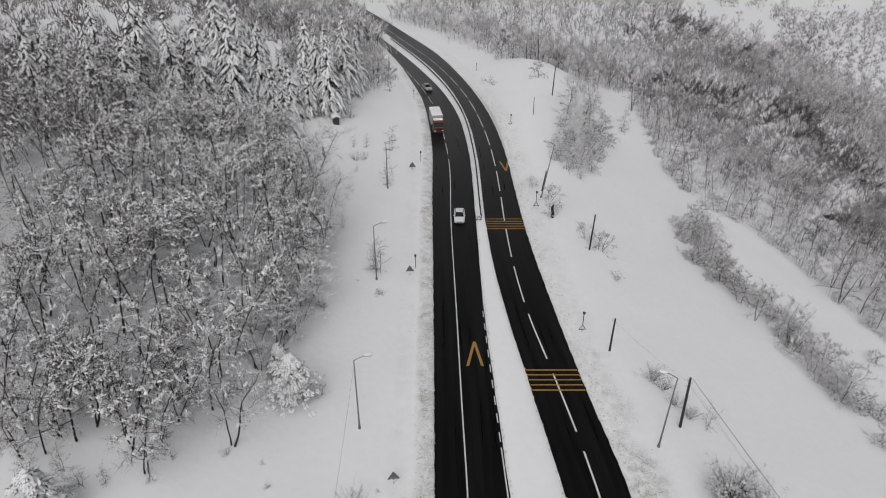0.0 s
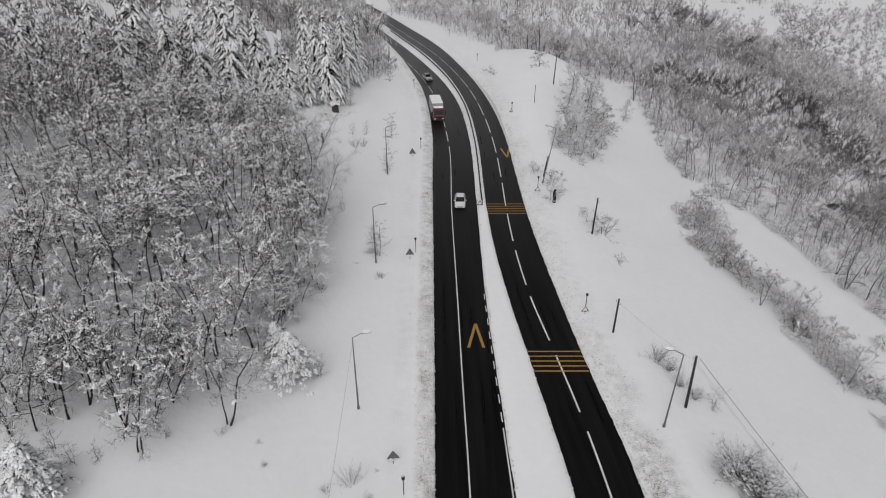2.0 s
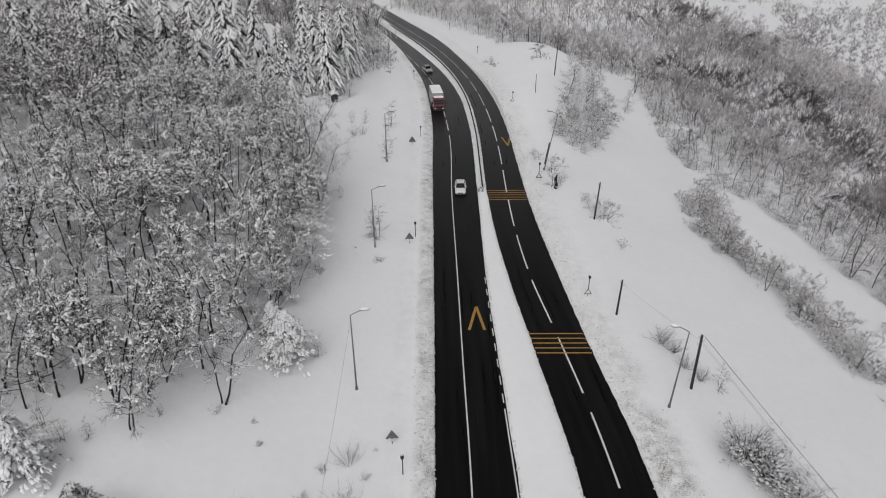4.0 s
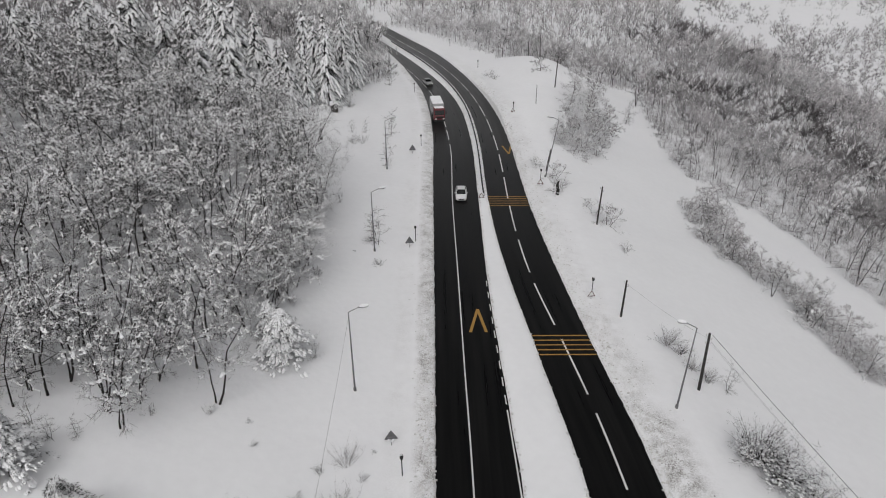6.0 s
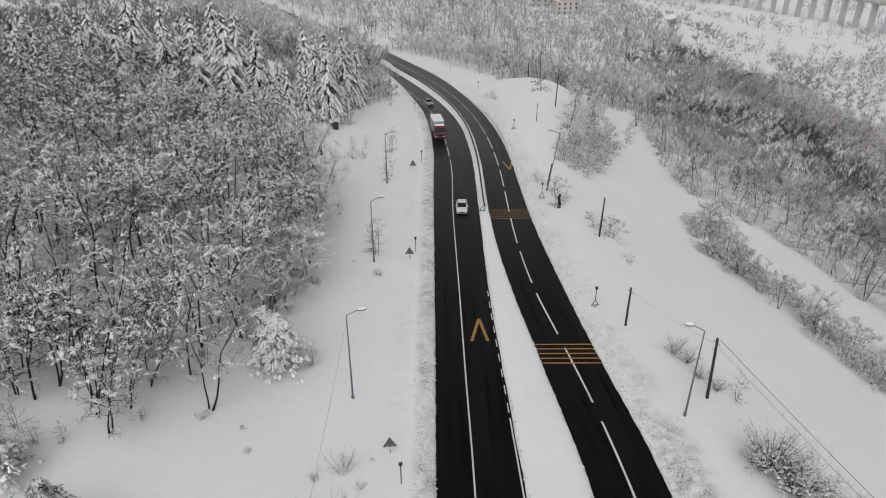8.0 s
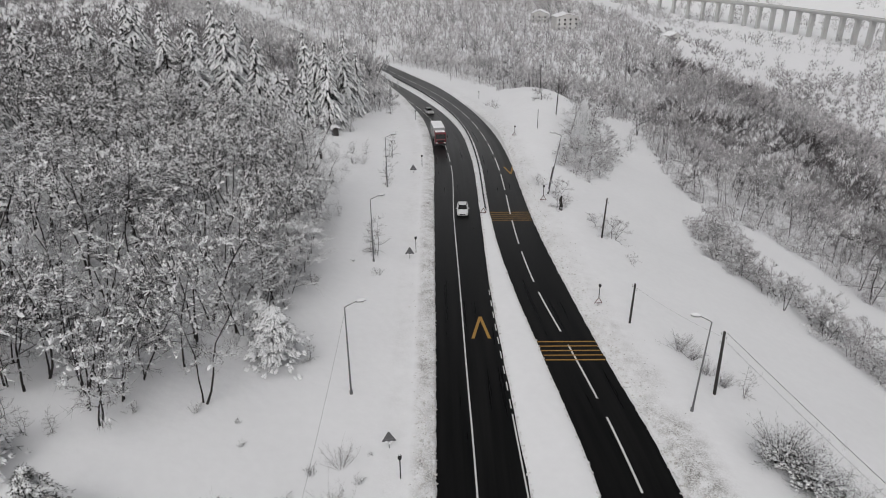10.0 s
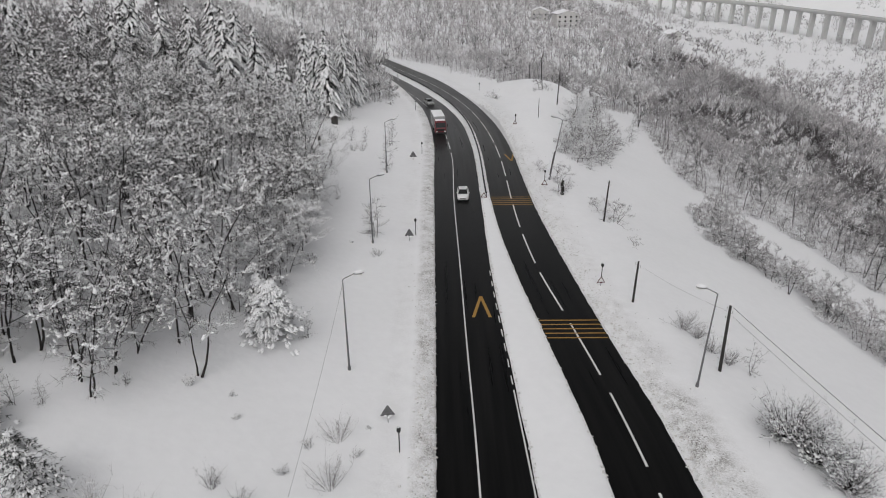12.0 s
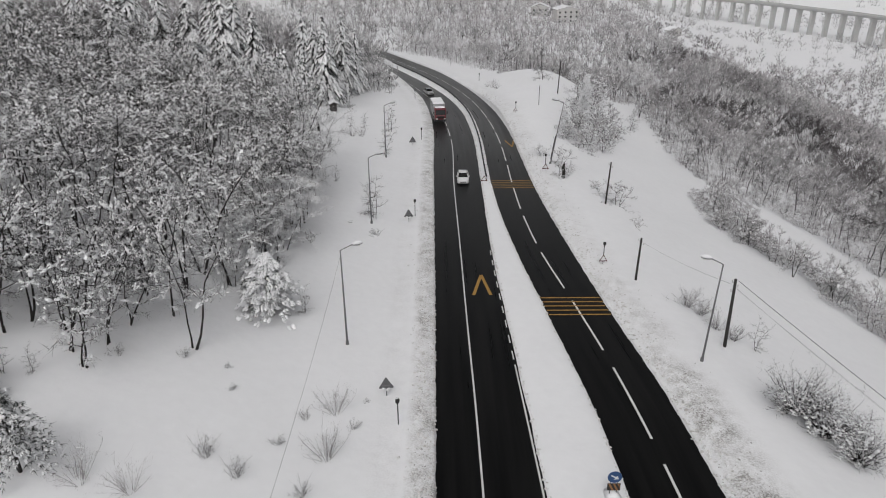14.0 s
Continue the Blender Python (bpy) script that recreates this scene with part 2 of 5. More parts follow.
# ---- mesh helpers ----
class Geo:
    """Vertices and faces of one mesh, gathered piece by piece."""

    def __init__(self):
        self.v, self.f = [], []

    def tube(self, pts, radii, sides=5, cap=True):
        at, n = len(self.v), len(pts)
        for i, p in enumerate(pts):
            a, b = pts[max(i - 1, 0)], pts[min(i + 1, n - 1)]
            t = Vector(b) - Vector(a)
            t = t.normalized() if t.length > 1e-9 else Vector((0, 0, 1))
            u = t.cross(Vector((0.31, 0.95, 0.05)) if abs(t.y) < 0.9 else Vector((1, 0, 0))).normalized()
            w = t.cross(u)
            for k in range(sides):
                c = 2 * math.pi * k / sides
                self.v.append(tuple(Vector(p) + (u * math.cos(c) + w * math.sin(c)) * radii[i]))
        for i in range(n - 1):
            for k in range(sides):
                q = (k + 1) % sides
                self.f.append((at + i * sides + k, at + i * sides + q, at + (i + 1) * sides + q, at + (i + 1) * sides + k))
        if cap:
            self.f.append(tuple(at + k for k in range(sides))[::-1])
            self.f.append(tuple(at + (n - 1) * sides + k for k in range(sides)))
        return self

    def ridge(self, pts, half, high, lift):
        """Snow lying along the top of a bough."""
        at, n = len(self.v), len(pts)
        for i, p in enumerate(pts):
            a, b = pts[max(i - 1, 0)], pts[min(i + 1, n - 1)]
            sx, sy = b[1] - a[1], a[0] - b[0]
            s = math.hypot(sx, sy) or 1.0
            sx, sy = sx / s * half[i], sy / s * half[i]
            z = p[2] + lift[i]
            self.v += [(p[0] + sx, p[1] + sy, z - 0.01), (p[0], p[1], z + high[i]), (p[0] - sx, p[1] - sy, z - 0.01)]
        for i in range(n - 1):
            a, b = at + 3 * i, at + 3 * i + 3
            self.f += [(a, b, b + 1, a + 1), (a + 1, b + 1, b + 2, a + 2)]
        return self

    def streak(self, p, q, w, high):
        """A thin line of snow along a twig, ending in a point."""
        at = len(self.v)
        sx, sy = q[1] - p[1], p[0] - q[0]
        n = math.hypot(sx, sy) or 1.0
        sx, sy = sx / n * w, sy / n * w
        self.v += [(p[0] + sx, p[1] + sy, p[2]), (p[0], p[1], p[2] + high), (p[0] - sx, p[1] - sy, p[2]), tuple(q)]
        self.f += [(at, at + 3, at + 1), (at + 1, at + 3, at + 2)]
        return self

    def pillow(self, c, d, long, wide, high, rng, sides=5, steep=0.5):
        """A soft heap of snow, drawn out along a twig, its rim hanging a little."""
        at = len(self.v)
        n = math.hypot(d[0], d[1]) or 1.0
        ux, uy, tilt = d[0] / n, d[1] / n, max(-steep, min(steep, d[2] / max(n, 0.35)))
        turn = rng.random() * 6.28
        for k in range(sides):
            a = turn + 6.283 * k / sides
            p, q = long * math.cos(a) * rng.uniform(0.7, 1.25), wide * math.sin(a) * rng.uniform(0.7, 1.25)
            self.v.append((c[0] + p * ux - q * uy, c[1] + p * uy + q * ux, c[2] + p * tilt - high * rng.uniform(0.25, 0.8)))
        p = rng.uniform(-0.25, 0.25) * long
        self.v.append((c[0] + p * ux, c[1] + p * uy, c[2] + p * tilt + high * rng.uniform(0.7, 1.1)))
        for k in range(sides):
            self.f.append((at + k, at + (k + 1) % sides, at + sides))
        return self

    def blob(self, c, r, high, rng, sides=5):
        at = len(self.v)
        turn = rng.random() * 6.28
        for k in range(sides):
            q = r * rng.uniform(0.7, 1.25)
            a = turn + 6.283 * k / sides
            self.v.append((c[0] + q * math.cos(a), c[1] + q * math.sin(a), c[2] + high * rng.uniform(-0.15, 0.2)))
        self.v += [(c[0] + rng.uniform(-0.2, 0.2) * r, c[1] + rng.uniform(-0.2, 0.2) * r, c[2] + high), (c[0], c[1], c[2] - high * 0.6)]
        for k in range(sides):
            q = (k + 1) % sides
            self.f += [(at + k, at + q, at + sides), (at + q, at + k, at + sides + 1)]
        return self

    def box(self, lo, hi, taper=0.0):
        at = len(self.v)
        (x0, y0, z0), (x1, y1, z1) = lo, hi
        for z, s in ((z0, 0.0), (z1, taper)):
            self.v += [(x0 + s, y0 + s, z), (x1 - s, y0 + s, z), (x1 - s, y1 - s, z), (x0 + s, y1 - s, z)]
        self.f += [tuple(at + i for i in q) for q in ((3, 2, 1, 0), (4, 5, 6, 7), (0, 1, 5, 4), (1, 2, 6, 5), (2, 3, 7, 6), (3, 0, 4, 7))]
        return self

    def prism(self, outline, a, b, axis="y"):
        """An outline of (u, z) pushed from a to b along an axis; for axis z the outline is (x, y)."""
        at, n = len(self.v), len(outline)
        for s in (a, b):
            for u, w in outline:
                self.v.append((u, s, w) if axis == "y" else (s, u, w) if axis == "x" else (u, w, s))
        self.f.append(tuple(at + i for i in range(n)))
        self.f.append(tuple(at + n + i for i in range(n))[::-1])
        for i in range(n):
            j = (i + 1) % n
            self.f.append((at + j, at + i, at + n + i, at + n + j))
        return self

    def loft(self, sections):
        """Skin over rings of equal count, closed at both ends."""
        at, n = len(self.v), len(sections[0])
        for s in sections:
            self.v += [tuple(p) for p in s]
        for i in range(len(sections) - 1):
            for k in range(n):
                q = (k + 1) % n
                self.f.append((at + i * n + k, at + i * n + q, at + (i + 1) * n + q, at + (i + 1) * n + k))
        self.f.append(tuple(at + k for k in range(n))[::-1])
        self.f.append(tuple(at + (len(sections) - 1) * n + k for k in range(n)))
        return self

    def mesh(self, name, mat, smooth=False, fix=False):
        me = bpy.data.meshes.new(name)
        me.from_pydata(self.v, [], self.f)
        if fix:
            bm = bmesh.new()
            bm.from_mesh(me)
            bmesh.ops.recalc_face_normals(bm, faces=bm.faces)
            bm.to_mesh(me)
            bm.free()
        me.materials.append(mat)
        if smooth:
            me.polygons.foreach_set("use_smooth", np.ones(len(me.polygons), bool))
        return me


def part(name, geo, mat, parent=None, label="", smooth=False, fix=True):
    """One mesh object, under a thing or a part."""
    me = geo.mesh(name, mat, smooth, fix) if isinstance(geo, Geo) else geo
    ob = new(name, me)
    ob.parent = parent
    if label:
        tagged(ob, label)
    return ob


def bevelled(ob, width, segments=2):
    m = ob.modifiers.new("bevel", "BEVEL")
    m.width, m.segments, m.limit_method = width, segments, "ANGLE"
    return ob


def empty(name, label, category, group="", kind="", at=(0, 0, 0), turn=0.0):
    ob = new(name)
    ob.empty_display_size = 0.3
    ob.matrix_basis = pose(*at, 0, 0, turn)
    return tagged(ob, label, category, group, kind)


def array_mesh(name, verts, faces, mats, smooth=True, slots=None):
    """A mesh from numpy arrays; faces all of one size."""
    me = bpy.data.meshes.new(name)
    n, k = len(faces), faces.shape[1]
    me.vertices.add(len(verts))
    me.vertices.foreach_set("co", np.ascontiguousarray(verts, np.float32).ravel())
    me.loops.add(n * k)
    me.loops.foreach_set("vertex_index", np.ascontiguousarray(faces, np.int32).ravel())
    me.polygons.add(n)
    me.polygons.foreach_set("loop_start", np.arange(0, n * k, k, dtype=np.int32))
    for m in mats:
        me.materials.append(m)
    if slots is not None:
        me.polygons.foreach_set("material_index", np.ascontiguousarray(slots, np.int32))
    me.polygons.foreach_set("use_smooth", np.full(n, smooth))
    me.update(calc_edges=True)
    return me


def ground_z(x, y):
    """Top of the snow, with the banks beside the road."""
    return float(sheet(np.array([x]), np.array([y]))[0])



# ---- the lie of the land ----
def spline(xs, ys):
    """A smooth curve through a few places."""
    xs, ys = np.array(xs, float), np.array(ys, float)
    slope = np.gradient(ys, xs)

    def at(x):
        x = np.asarray(x, float)
        i = np.clip(np.searchsorted(xs, x) - 1, 0, len(xs) - 2)
        h = xs[i + 1] - xs[i]
        u = np.clip((x - xs[i]) / h, 0, 1)
        return ((1 + 2 * u) * (1 - u) ** 2 * ys[i] + u * (1 - u) ** 2 * h * slope[i]
                + u * u * (3 - 2 * u) * ys[i + 1] + u * u * (u - 1) * h * slope[i + 1])
    return at


# edges of the two carriageways: x against y
edge_ll = spline((-80, 34, 75, 108, 137, 154, 174, 190, 208, 235, 290, 420, 600), (-0.4, -0.6, -1.2, -1.8, -2.3, -3.4, -5.8, -9.0, -13.0, -20.5, -40, -102, -205))
edge_lr = spline((-80, 35, 54, 75, 100, 137, 158, 176, 209, 245, 300, 430, 610), (7.2, 6.65, 6.05, 5.45, 5.45, 5.1, 3.5, 0.4, -8.6, -20.5, -40, -102, -205))
edge_rl = spline((-80, 34, 43, 56, 75, 87, 99, 130, 153, 176, 200, 244, 290, 420, 600), (13.5, 12.4, 12.0, 10.6, 8.5, 7.6, 7.2, 7.1, 6.0, 3.0, -2.2, -16.2, -32.0, -90, -190))
edge_rr = spline((-80, 34, 46, 59, 75, 98, 113, 130, 154, 173, 200, 223, 256, 312, 430, 610), (20.0, 18.6, 17.9, 16.4, 14.9, 13.4, 13.1, 12.9, 11.5, 9.1, 4.0, -1.7, -13.0, -33.8, -90, -190))


def soft(u, k):
    return k * np.logaddexp(0, np.asarray(u, float) / k)


def ramp(u, a, b):
    u = np.clip((np.asarray(u, float) - a) / (b - a), 0, 1)
    return u * u * (3 - 2 * u)


def road_z(y):
    return -0.05 * (soft(np.asarray(y, float) - 100, 20) - soft(np.asarray(y, float) - 370, 20))


def waves(x, y, size, seed):
    """Cheap smooth unevenness between -1 and 1."""
    a = np.sin(x / size * 1.3 + seed) * np.cos(y / size * 1.1 - seed * 2)
    b = np.sin((x * 0.6 + y * 0.8) / size * 2.3 + seed * 3) * 0.5
    c = np.cos((x * 0.8 - y * 0.6) / size * 3.7 + seed * 5) * 0.3
    return (a + b + c) / 1.8


def land(x, y):
    """Height of the snow away from the road's own banks."""
    x, y = np.asarray(x, float), np.asarray(y, float)
    base = road_z(y)
    dl = edge_ll(y) - x
    left = 0.3 * soft(dl - 6, 3) * (1 - 0.35 * ramp(y, 80, 140)) * (1 - 0.6 * ramp(y, 180, 300))
    left = 26 * (1 - np.exp(-left / 26))
    dr = x - np.maximum(edge_rr(y), 6)
    near = -0.34 * soft(dr - 7.5, 2.0) + 0.4 * ramp(dr, 0, 2.5) * (1 - ramp(dr, 5, 9))
    near = near + 3.0 * np.exp(-((x - 23) ** 2 / 130 + (y - 156) ** 2 / 500)) + 6 * np.exp(-((x - 66) ** 2 + (y - 196) ** 2) / 900)
    far = -6.0 * ramp(dr, 10, 40) - 0.45 * soft(x - 100 - 0.1 * np.maximum(y - 245, 0), 12)
    w = ramp(y, 175, 245)
    right = near * (1 - w) + far * w + 7.2 * np.exp(-((x - 29) ** 2 / 200 + (y - 191) ** 2 / 600)) * ramp(dr, 3, 14)
    z = base + np.where(dl > 0, left, 0) + np.where(dr > 0, right, 0)
    floor = -100.0
    z = floor + soft(z - floor, 8)
    away = np.hypot(x, y)
    z = z + waves(x, y, 9, 1) * 0.25 * ramp(np.maximum(dl - 5, dr - 5), 0, 12) + waves(x, y, 40, 4) * 1.5 * ramp(np.maximum(dl - 25, dr - 30), 0, 60)
    # the far side of the valley
    hills = 0.32 * soft(0.80 * y + 0.42 * x - 1230, 60) + 0.12 * soft(y - 420, 60) * ramp(-x, -150, 250)
    return z + hills * (1 + 0.25 * waves(x, y, 160, 2))



# ---- ground: one sheet of snow, cut low under the carriageways ----
def bank(d):
    """Height of the ploughed edge against the distance from the asphalt."""
    return 0.30 * ramp(d, 0.0, 0.28) + 0.22 * ramp(d, 0.2, 1.1) - 0.22 * ramp(d, 1.6, 3.6)


def sheet(x, y):
    ll, lr, rl, rr = edge_ll(y), edge_lr(y), edge_rl(y), edge_rr(y)
    width = np.maximum(rl - lr, 0.01)
    u = np.clip((x - lr) / width, 0, 1)
    middle = road_z(y) + np.minimum(0.46, width * 0.14) * (1 - np.abs(2 * u - 1) ** 5) + 0.05 * waves(x, y, 1.7, 3) - 0.08
    left = land(x, y) + bank(ll - x) + 0.05 * waves(x, y, 1.1, 6) * ramp(ll - x, 0, 1) * (1 - ramp(ll - x, 3, 6))
    right = land(x, y) + bank(x - rr) + 0.07 * waves(x, y, 1.1, 7) * ramp(x - rr, 0, 1) * (1 - ramp(x - rr, 3, 7))
    z = np.where(x < ll, left, np.where(x > rr, right, np.where((x > lr) & (x < rl), middle, road_z(y) - 0.12)))
    return z


def build_ground():
    ys = np.concatenate([np.arange(-400, 20, 20), np.arange(20, 110, 0.5), np.arange(110, 215, 1.0), np.arange(215, 340, 3.0),
                         np.arange(340, 620, 7.0), np.arange(620, 1400, 26), np.arange(1400, 4200, 90)])
    side = np.concatenate([[0.0, 0.06, 0.16, 0.3, 0.5, 0.75, 1.05, 1.4, 1.8, 2.3, 2.8, 3.4, 4.1], np.arange(5, 40, 1.6), np.arange(40, 130, 4.0),
                           np.arange(130, 420, 20), np.geomspace(440, 3300, 14)])
    mid = np.array([0.0, 0.02, 0.05, 0.1, 0.2, 0.35, 0.5, 0.65, 0.8, 0.9, 0.95, 0.98, 1.0])
    ll, lr, rl, rr = (e(ys)[:, None] for e in (edge_ll, edge_lr, edge_rl, edge_rr))
    jag = 0.5 * (0.06 * np.sin(ys * 1.7 + 1) * np.sin(ys * 0.63) + 0.05 * np.sin(ys * 2.3 + 2) + np.random.default_rng(9).normal(0, 0.035, len(ys)))[:, None]
    jag2 = np.roll(jag, 37, 0)
    x = np.hstack([(ll - 0.06 + jag) - side[None, ::-1], np.hstack([lr - 0.02 + 0.4 * jag2 + (rl - lr) * mid[None, :]]), (rr + 0.06 + jag2) + side[None, :]])
    y = np.repeat(ys[:, None], x.shape[1], 1)
    z = sheet(x, y)
    ns = len(side)
    for col in (ns - 1, ns, ns + len(mid) - 1, ns + len(mid)):
        z[:, col] = road_z(ys) - 0.12
    # lumps thrown up by the plough
    rough = np.random.default_rng(5).normal(0, 1, z.shape)
    off = np.hstack([side[::-1], np.full(len(mid), 9.0), side])[None, :]
    z += np.clip(rough, -1.5, 1.8) * 0.07 * ((off > 0.1) & (off < 2.6)) * (y > 20) * (y < 200)
    rows, cols = z.shape
    i = (np.arange(rows - 1)[:, None] * cols + np.arange(cols - 1)[None, :]).ravel()
    faces = np.stack([i, i + 1, i + cols + 1, i + cols], 1)
    me = array_mesh("ground", np.stack([x, y, z], -1).reshape(-1, 3), faces, [SNOW], True)
    # grit thrown on the banks: a little on the left, a broad grey strip on the right near by
    right = np.arange(cols)[None, :] >= ns + len(mid)
    middle = (np.arange(cols)[None, :] >= ns) & ~right
    uneven = 0.75 + 0.45 * waves(x, y, 2.2, 8) + 0.3 * waves(x, y, 6.0, 3)
    left_dirt = 0.95 * (1 - ramp(off, 1.5, 2.3)) + 0.22 * ramp(off, 2.0, 3.0) * (1 - ramp(off, 4.0, 5.5))
    right_dirt = (0.35 + 0.85 * (1 - ramp(y, 44, 68))) * ramp(off, 0.2, 1.0) * (1 - ramp(off, 2.4, 5.2)) + 0.3 * (1 - ramp(off, 0.3, 1.2))
    mid_dirt = 0.8 * (1 - ramp(x - edge_lr(y), 0.0, 0.35)) + 0.25 * (1 - ramp(edge_rl(y) - x, 0.0, 0.4)) + 0.35 * ramp(y, 110, 150)
    dirt = np.where(right, right_dirt, np.where(middle, mid_dirt, left_dirt)) * np.clip(uneven, 0.1, 1.4) * (1 - ramp(y, 150, 320)) * (y > 10)
    me.attributes.new("dirt", "FLOAT", "POINT").data.foreach_set("value", np.clip(dirt, 0, 1).astype(np.float32).ravel())
    return tagged(new("ground", me), "deep fresh snow over the hillside, dirty where it was ploughed off the road", "snow", kind="structure")


build_ground()


def ribbon(name, left, right, ys, lift, mat, across=2):
    """A strip between two curves on the road, with its own lengthwise coordinates."""
    u = np.linspace(0, 1, across)
    x = left(ys)[:, None] * (1 - u) + right(ys)[:, None] * u
    y = np.repeat(ys[:, None], across, 1)
    z = road_z(y) + lift
    rows, cols = x.shape
    i = (np.arange(rows - 1)[:, None] * cols + np.arange(cols - 1)[None, :]).ravel()
    faces = np.stack([i, i + 1, i + cols + 1, i + cols], 1)
    me = array_mesh(name, np.stack([x, y, z], -1).reshape(-1, 3), faces, [mat])
    layer = me.uv_layers.new(name="UVMap")
    uv = np.stack([x - left(ys)[:, None], y], -1).reshape(-1, 2)[faces.ravel()]
    layer.data.foreach_set("uv", uv.astype(np.float32).ravel())
    return me


road_ys = np.concatenate([np.arange(-120, 20, 10), np.arange(20, 340, 2.0), np.arange(340, 600, 8)])
road_left = tagged(new("road_1", ribbon("road_1", lambda y: edge_ll(y) - 0.5, lambda y: edge_lr(y) + 0.3, road_ys, 0, ASPHALT, 9)), "wet black asphalt carriageway cleared of snow", "road", kind="structure")
road_right = tagged(new("road_2", ribbon("road_2", lambda y: edge_rl(y) - 0.3, lambda y: edge_rr(y) + 0.5, road_ys, 0, ASPHALT, 9)), "wet black asphalt carriageway cleared of snow", "road", kind="structure")

# paint: lane line of the left road, solid near and dashed beyond; dashes of 9 m and gaps of 3 m on the right road
line_l = spline((-80, 35, 46, 55, 75, 99, 127, 140, 166, 183, 210, 250, 300, 420), (2.6, 2.5, 2.35, 2.15, 1.8, 1.35, 1.2, 0.4, -2.4, -5.9, -13.5, -26.5, -44, -108))
line_r = spline((-80, 34.7, 40, 50, 62.5, 74, 86, 100, 112, 125, 148, 169, 203, 250, 300, 420), (16.6, 15.65, 15.38, 14.55, 12.97, 11.4, 10.55, 10.3, 10.4, 10.35, 9.25, 6.9, -0.2, -15.6, -34, -96))


def stroke(name, curve, y0, y1, parent, half=0.075, step=1.0, mat=None, lift=0.006):
    ys = np.linspace(y0, y1, max(2, int((y1 - y0) / step) + 1))
    return part(name, ribbon(name, lambda y: curve(y) - half, lambda y: curve(y) + half, ys, lift, mat or WHITE_PAINT), None, parent)


stroke("lane_line", line_l, -60, 128.5, road_left, 0.075)
for k in range(22):
    stroke("lane_dash", line_l, 131.4 + k * 9, 131.4 + k * 9 + 6.6, road_left, 0.085)
for k in range(-4, 22):
    stroke("lane_dash", line_r, 40.6 + k * 12.03, 40.6 + k * 12.03 + 9.3, road_right, 0.10)
inner = lambda y: edge_lr(y) - 0.10
stroke("edge_line", inner, -40, 50.4, road_left, 0.07)
for k in range(9):
    stroke("edge_dash", inner, 51.2 + 2.75 * k, 52.6 + 2.75 * k, road_left, 0.06)

# yellow bars across the right road, and the arrowheads
for y0, step in ((59.1, 0.87), (97.9, 0.88)):
    for k in range(5):
        a = y0 + k * step
        part("rumble_bar", ribbon("rumble_bar", edge_rl, edge_rr, np.array([a - 0.10, a + 0.10]), 0.010, YELLOW_PAINT, 4), None, road_right)


def arrowhead(tip, foot_a, foot_b, parent):
    g = Geo()
    for fx, fy in (foot_a, foot_b):
        w = 0.17
        z = float(road_z(fy)) + 0.012
        g.v += [(fx - w, fy, z), (fx + w, fy, z), (tip[0] + w, tip[1], float(road_z(tip[1])) + 0.012), (tip[0] - w, tip[1], float(road_z(tip[1])) + 0.012)]
        n = len(g.v)
        g.f.append((n - 4, n - 3, n - 2, n - 1))
    part("painted_arrowhead", g, YELLOW_PAINT, parent, fix=False)


arrowhead((3.95, 68.0), (2.95, 63.3), (4.75, 63.3), road_left)
arrowhead((12.3, 122.3), (11.4, 127.2), (13.05, 127.2), road_right)

# snow thrown aside by the plough
def clumps():
    rng = random.Random(3)
    g = Geo()
    for edge, sign in ((edge_ll, -1), (edge_rr, 1), (edge_lr, 0.35), (edge_rl, -0.35)):
        for k in range(1500 if abs(sign) == 1 else 350):
            y = 28 + 150 * rng.random() ** 1.6
            d = abs(rng.gauss(0.15, 0.9)) if abs(sign) == 1 else rng.uniform(0.05, 0.3)
            x = float(edge(y)) + (sign > 0 or -1) * (d + 0.05)
            r = rng.uniform(0.05, 0.16)
            g.blob((x, y, ground_z(x, y) + 0.02), r, r * 0.8, rng)
    tagged(part("snow_clumps", g, DIRTY, fix=False, smooth=True), "grey clods of snow thrown aside by the plough along the road", "snow clods", kind="stuff")




def clods():
    """Dark lumps of dirty ice in the ploughed bank."""
    rng = random.Random(13)
    g = Geo()
    for edge, sign, count in ((edge_ll, -1, 650), (edge_rr, 1, 550)):
        for k in range(count):
            y = 28 + 110 * rng.random() ** 1.5
            d = abs(rng.gauss(0.5, 0.7)) if sign < 0 else abs(rng.gauss(1.5, 1.4))
            x = float(edge(y)) + sign * (d + 0.12)
            r = rng.uniform(0.03, 0.085)
            g.blob((x, y, ground_z(x, y) + 0.03), r, r * 0.9, rng)
    tagged(part("ice_clods", g, CLOD, fix=False, smooth=True), "dark lumps of dirty ice in the ploughed roadside snow", "ice lumps", kind="stuff")


clumps()
clods()

# ---- trees ----
def bent(start, way, length, steps, wander, rise, rng):
    """A crooked line that wanders and rises or droops."""
    p, d, pts = Vector(start), Vector(way).normalized(), [tuple(start)]
    for _ in range(steps):
        d = (d + Vector((rng.gauss(0, wander), rng.gauss(0, wander), rng.gauss(0, wander * 0.6) + rise))).normalized()
        p = p + d * (length / steps)
        pts.append(tuple(p))
    return pts


def along(pts, u):
    i = min(int(u * (len(pts) - 1)), len(pts) - 2)
    w = u * (len(pts) - 1) - i
    a, b = Vector(pts[i]), Vector(pts[i + 1])
    return a.lerp(b, w), (b - a).normalized()


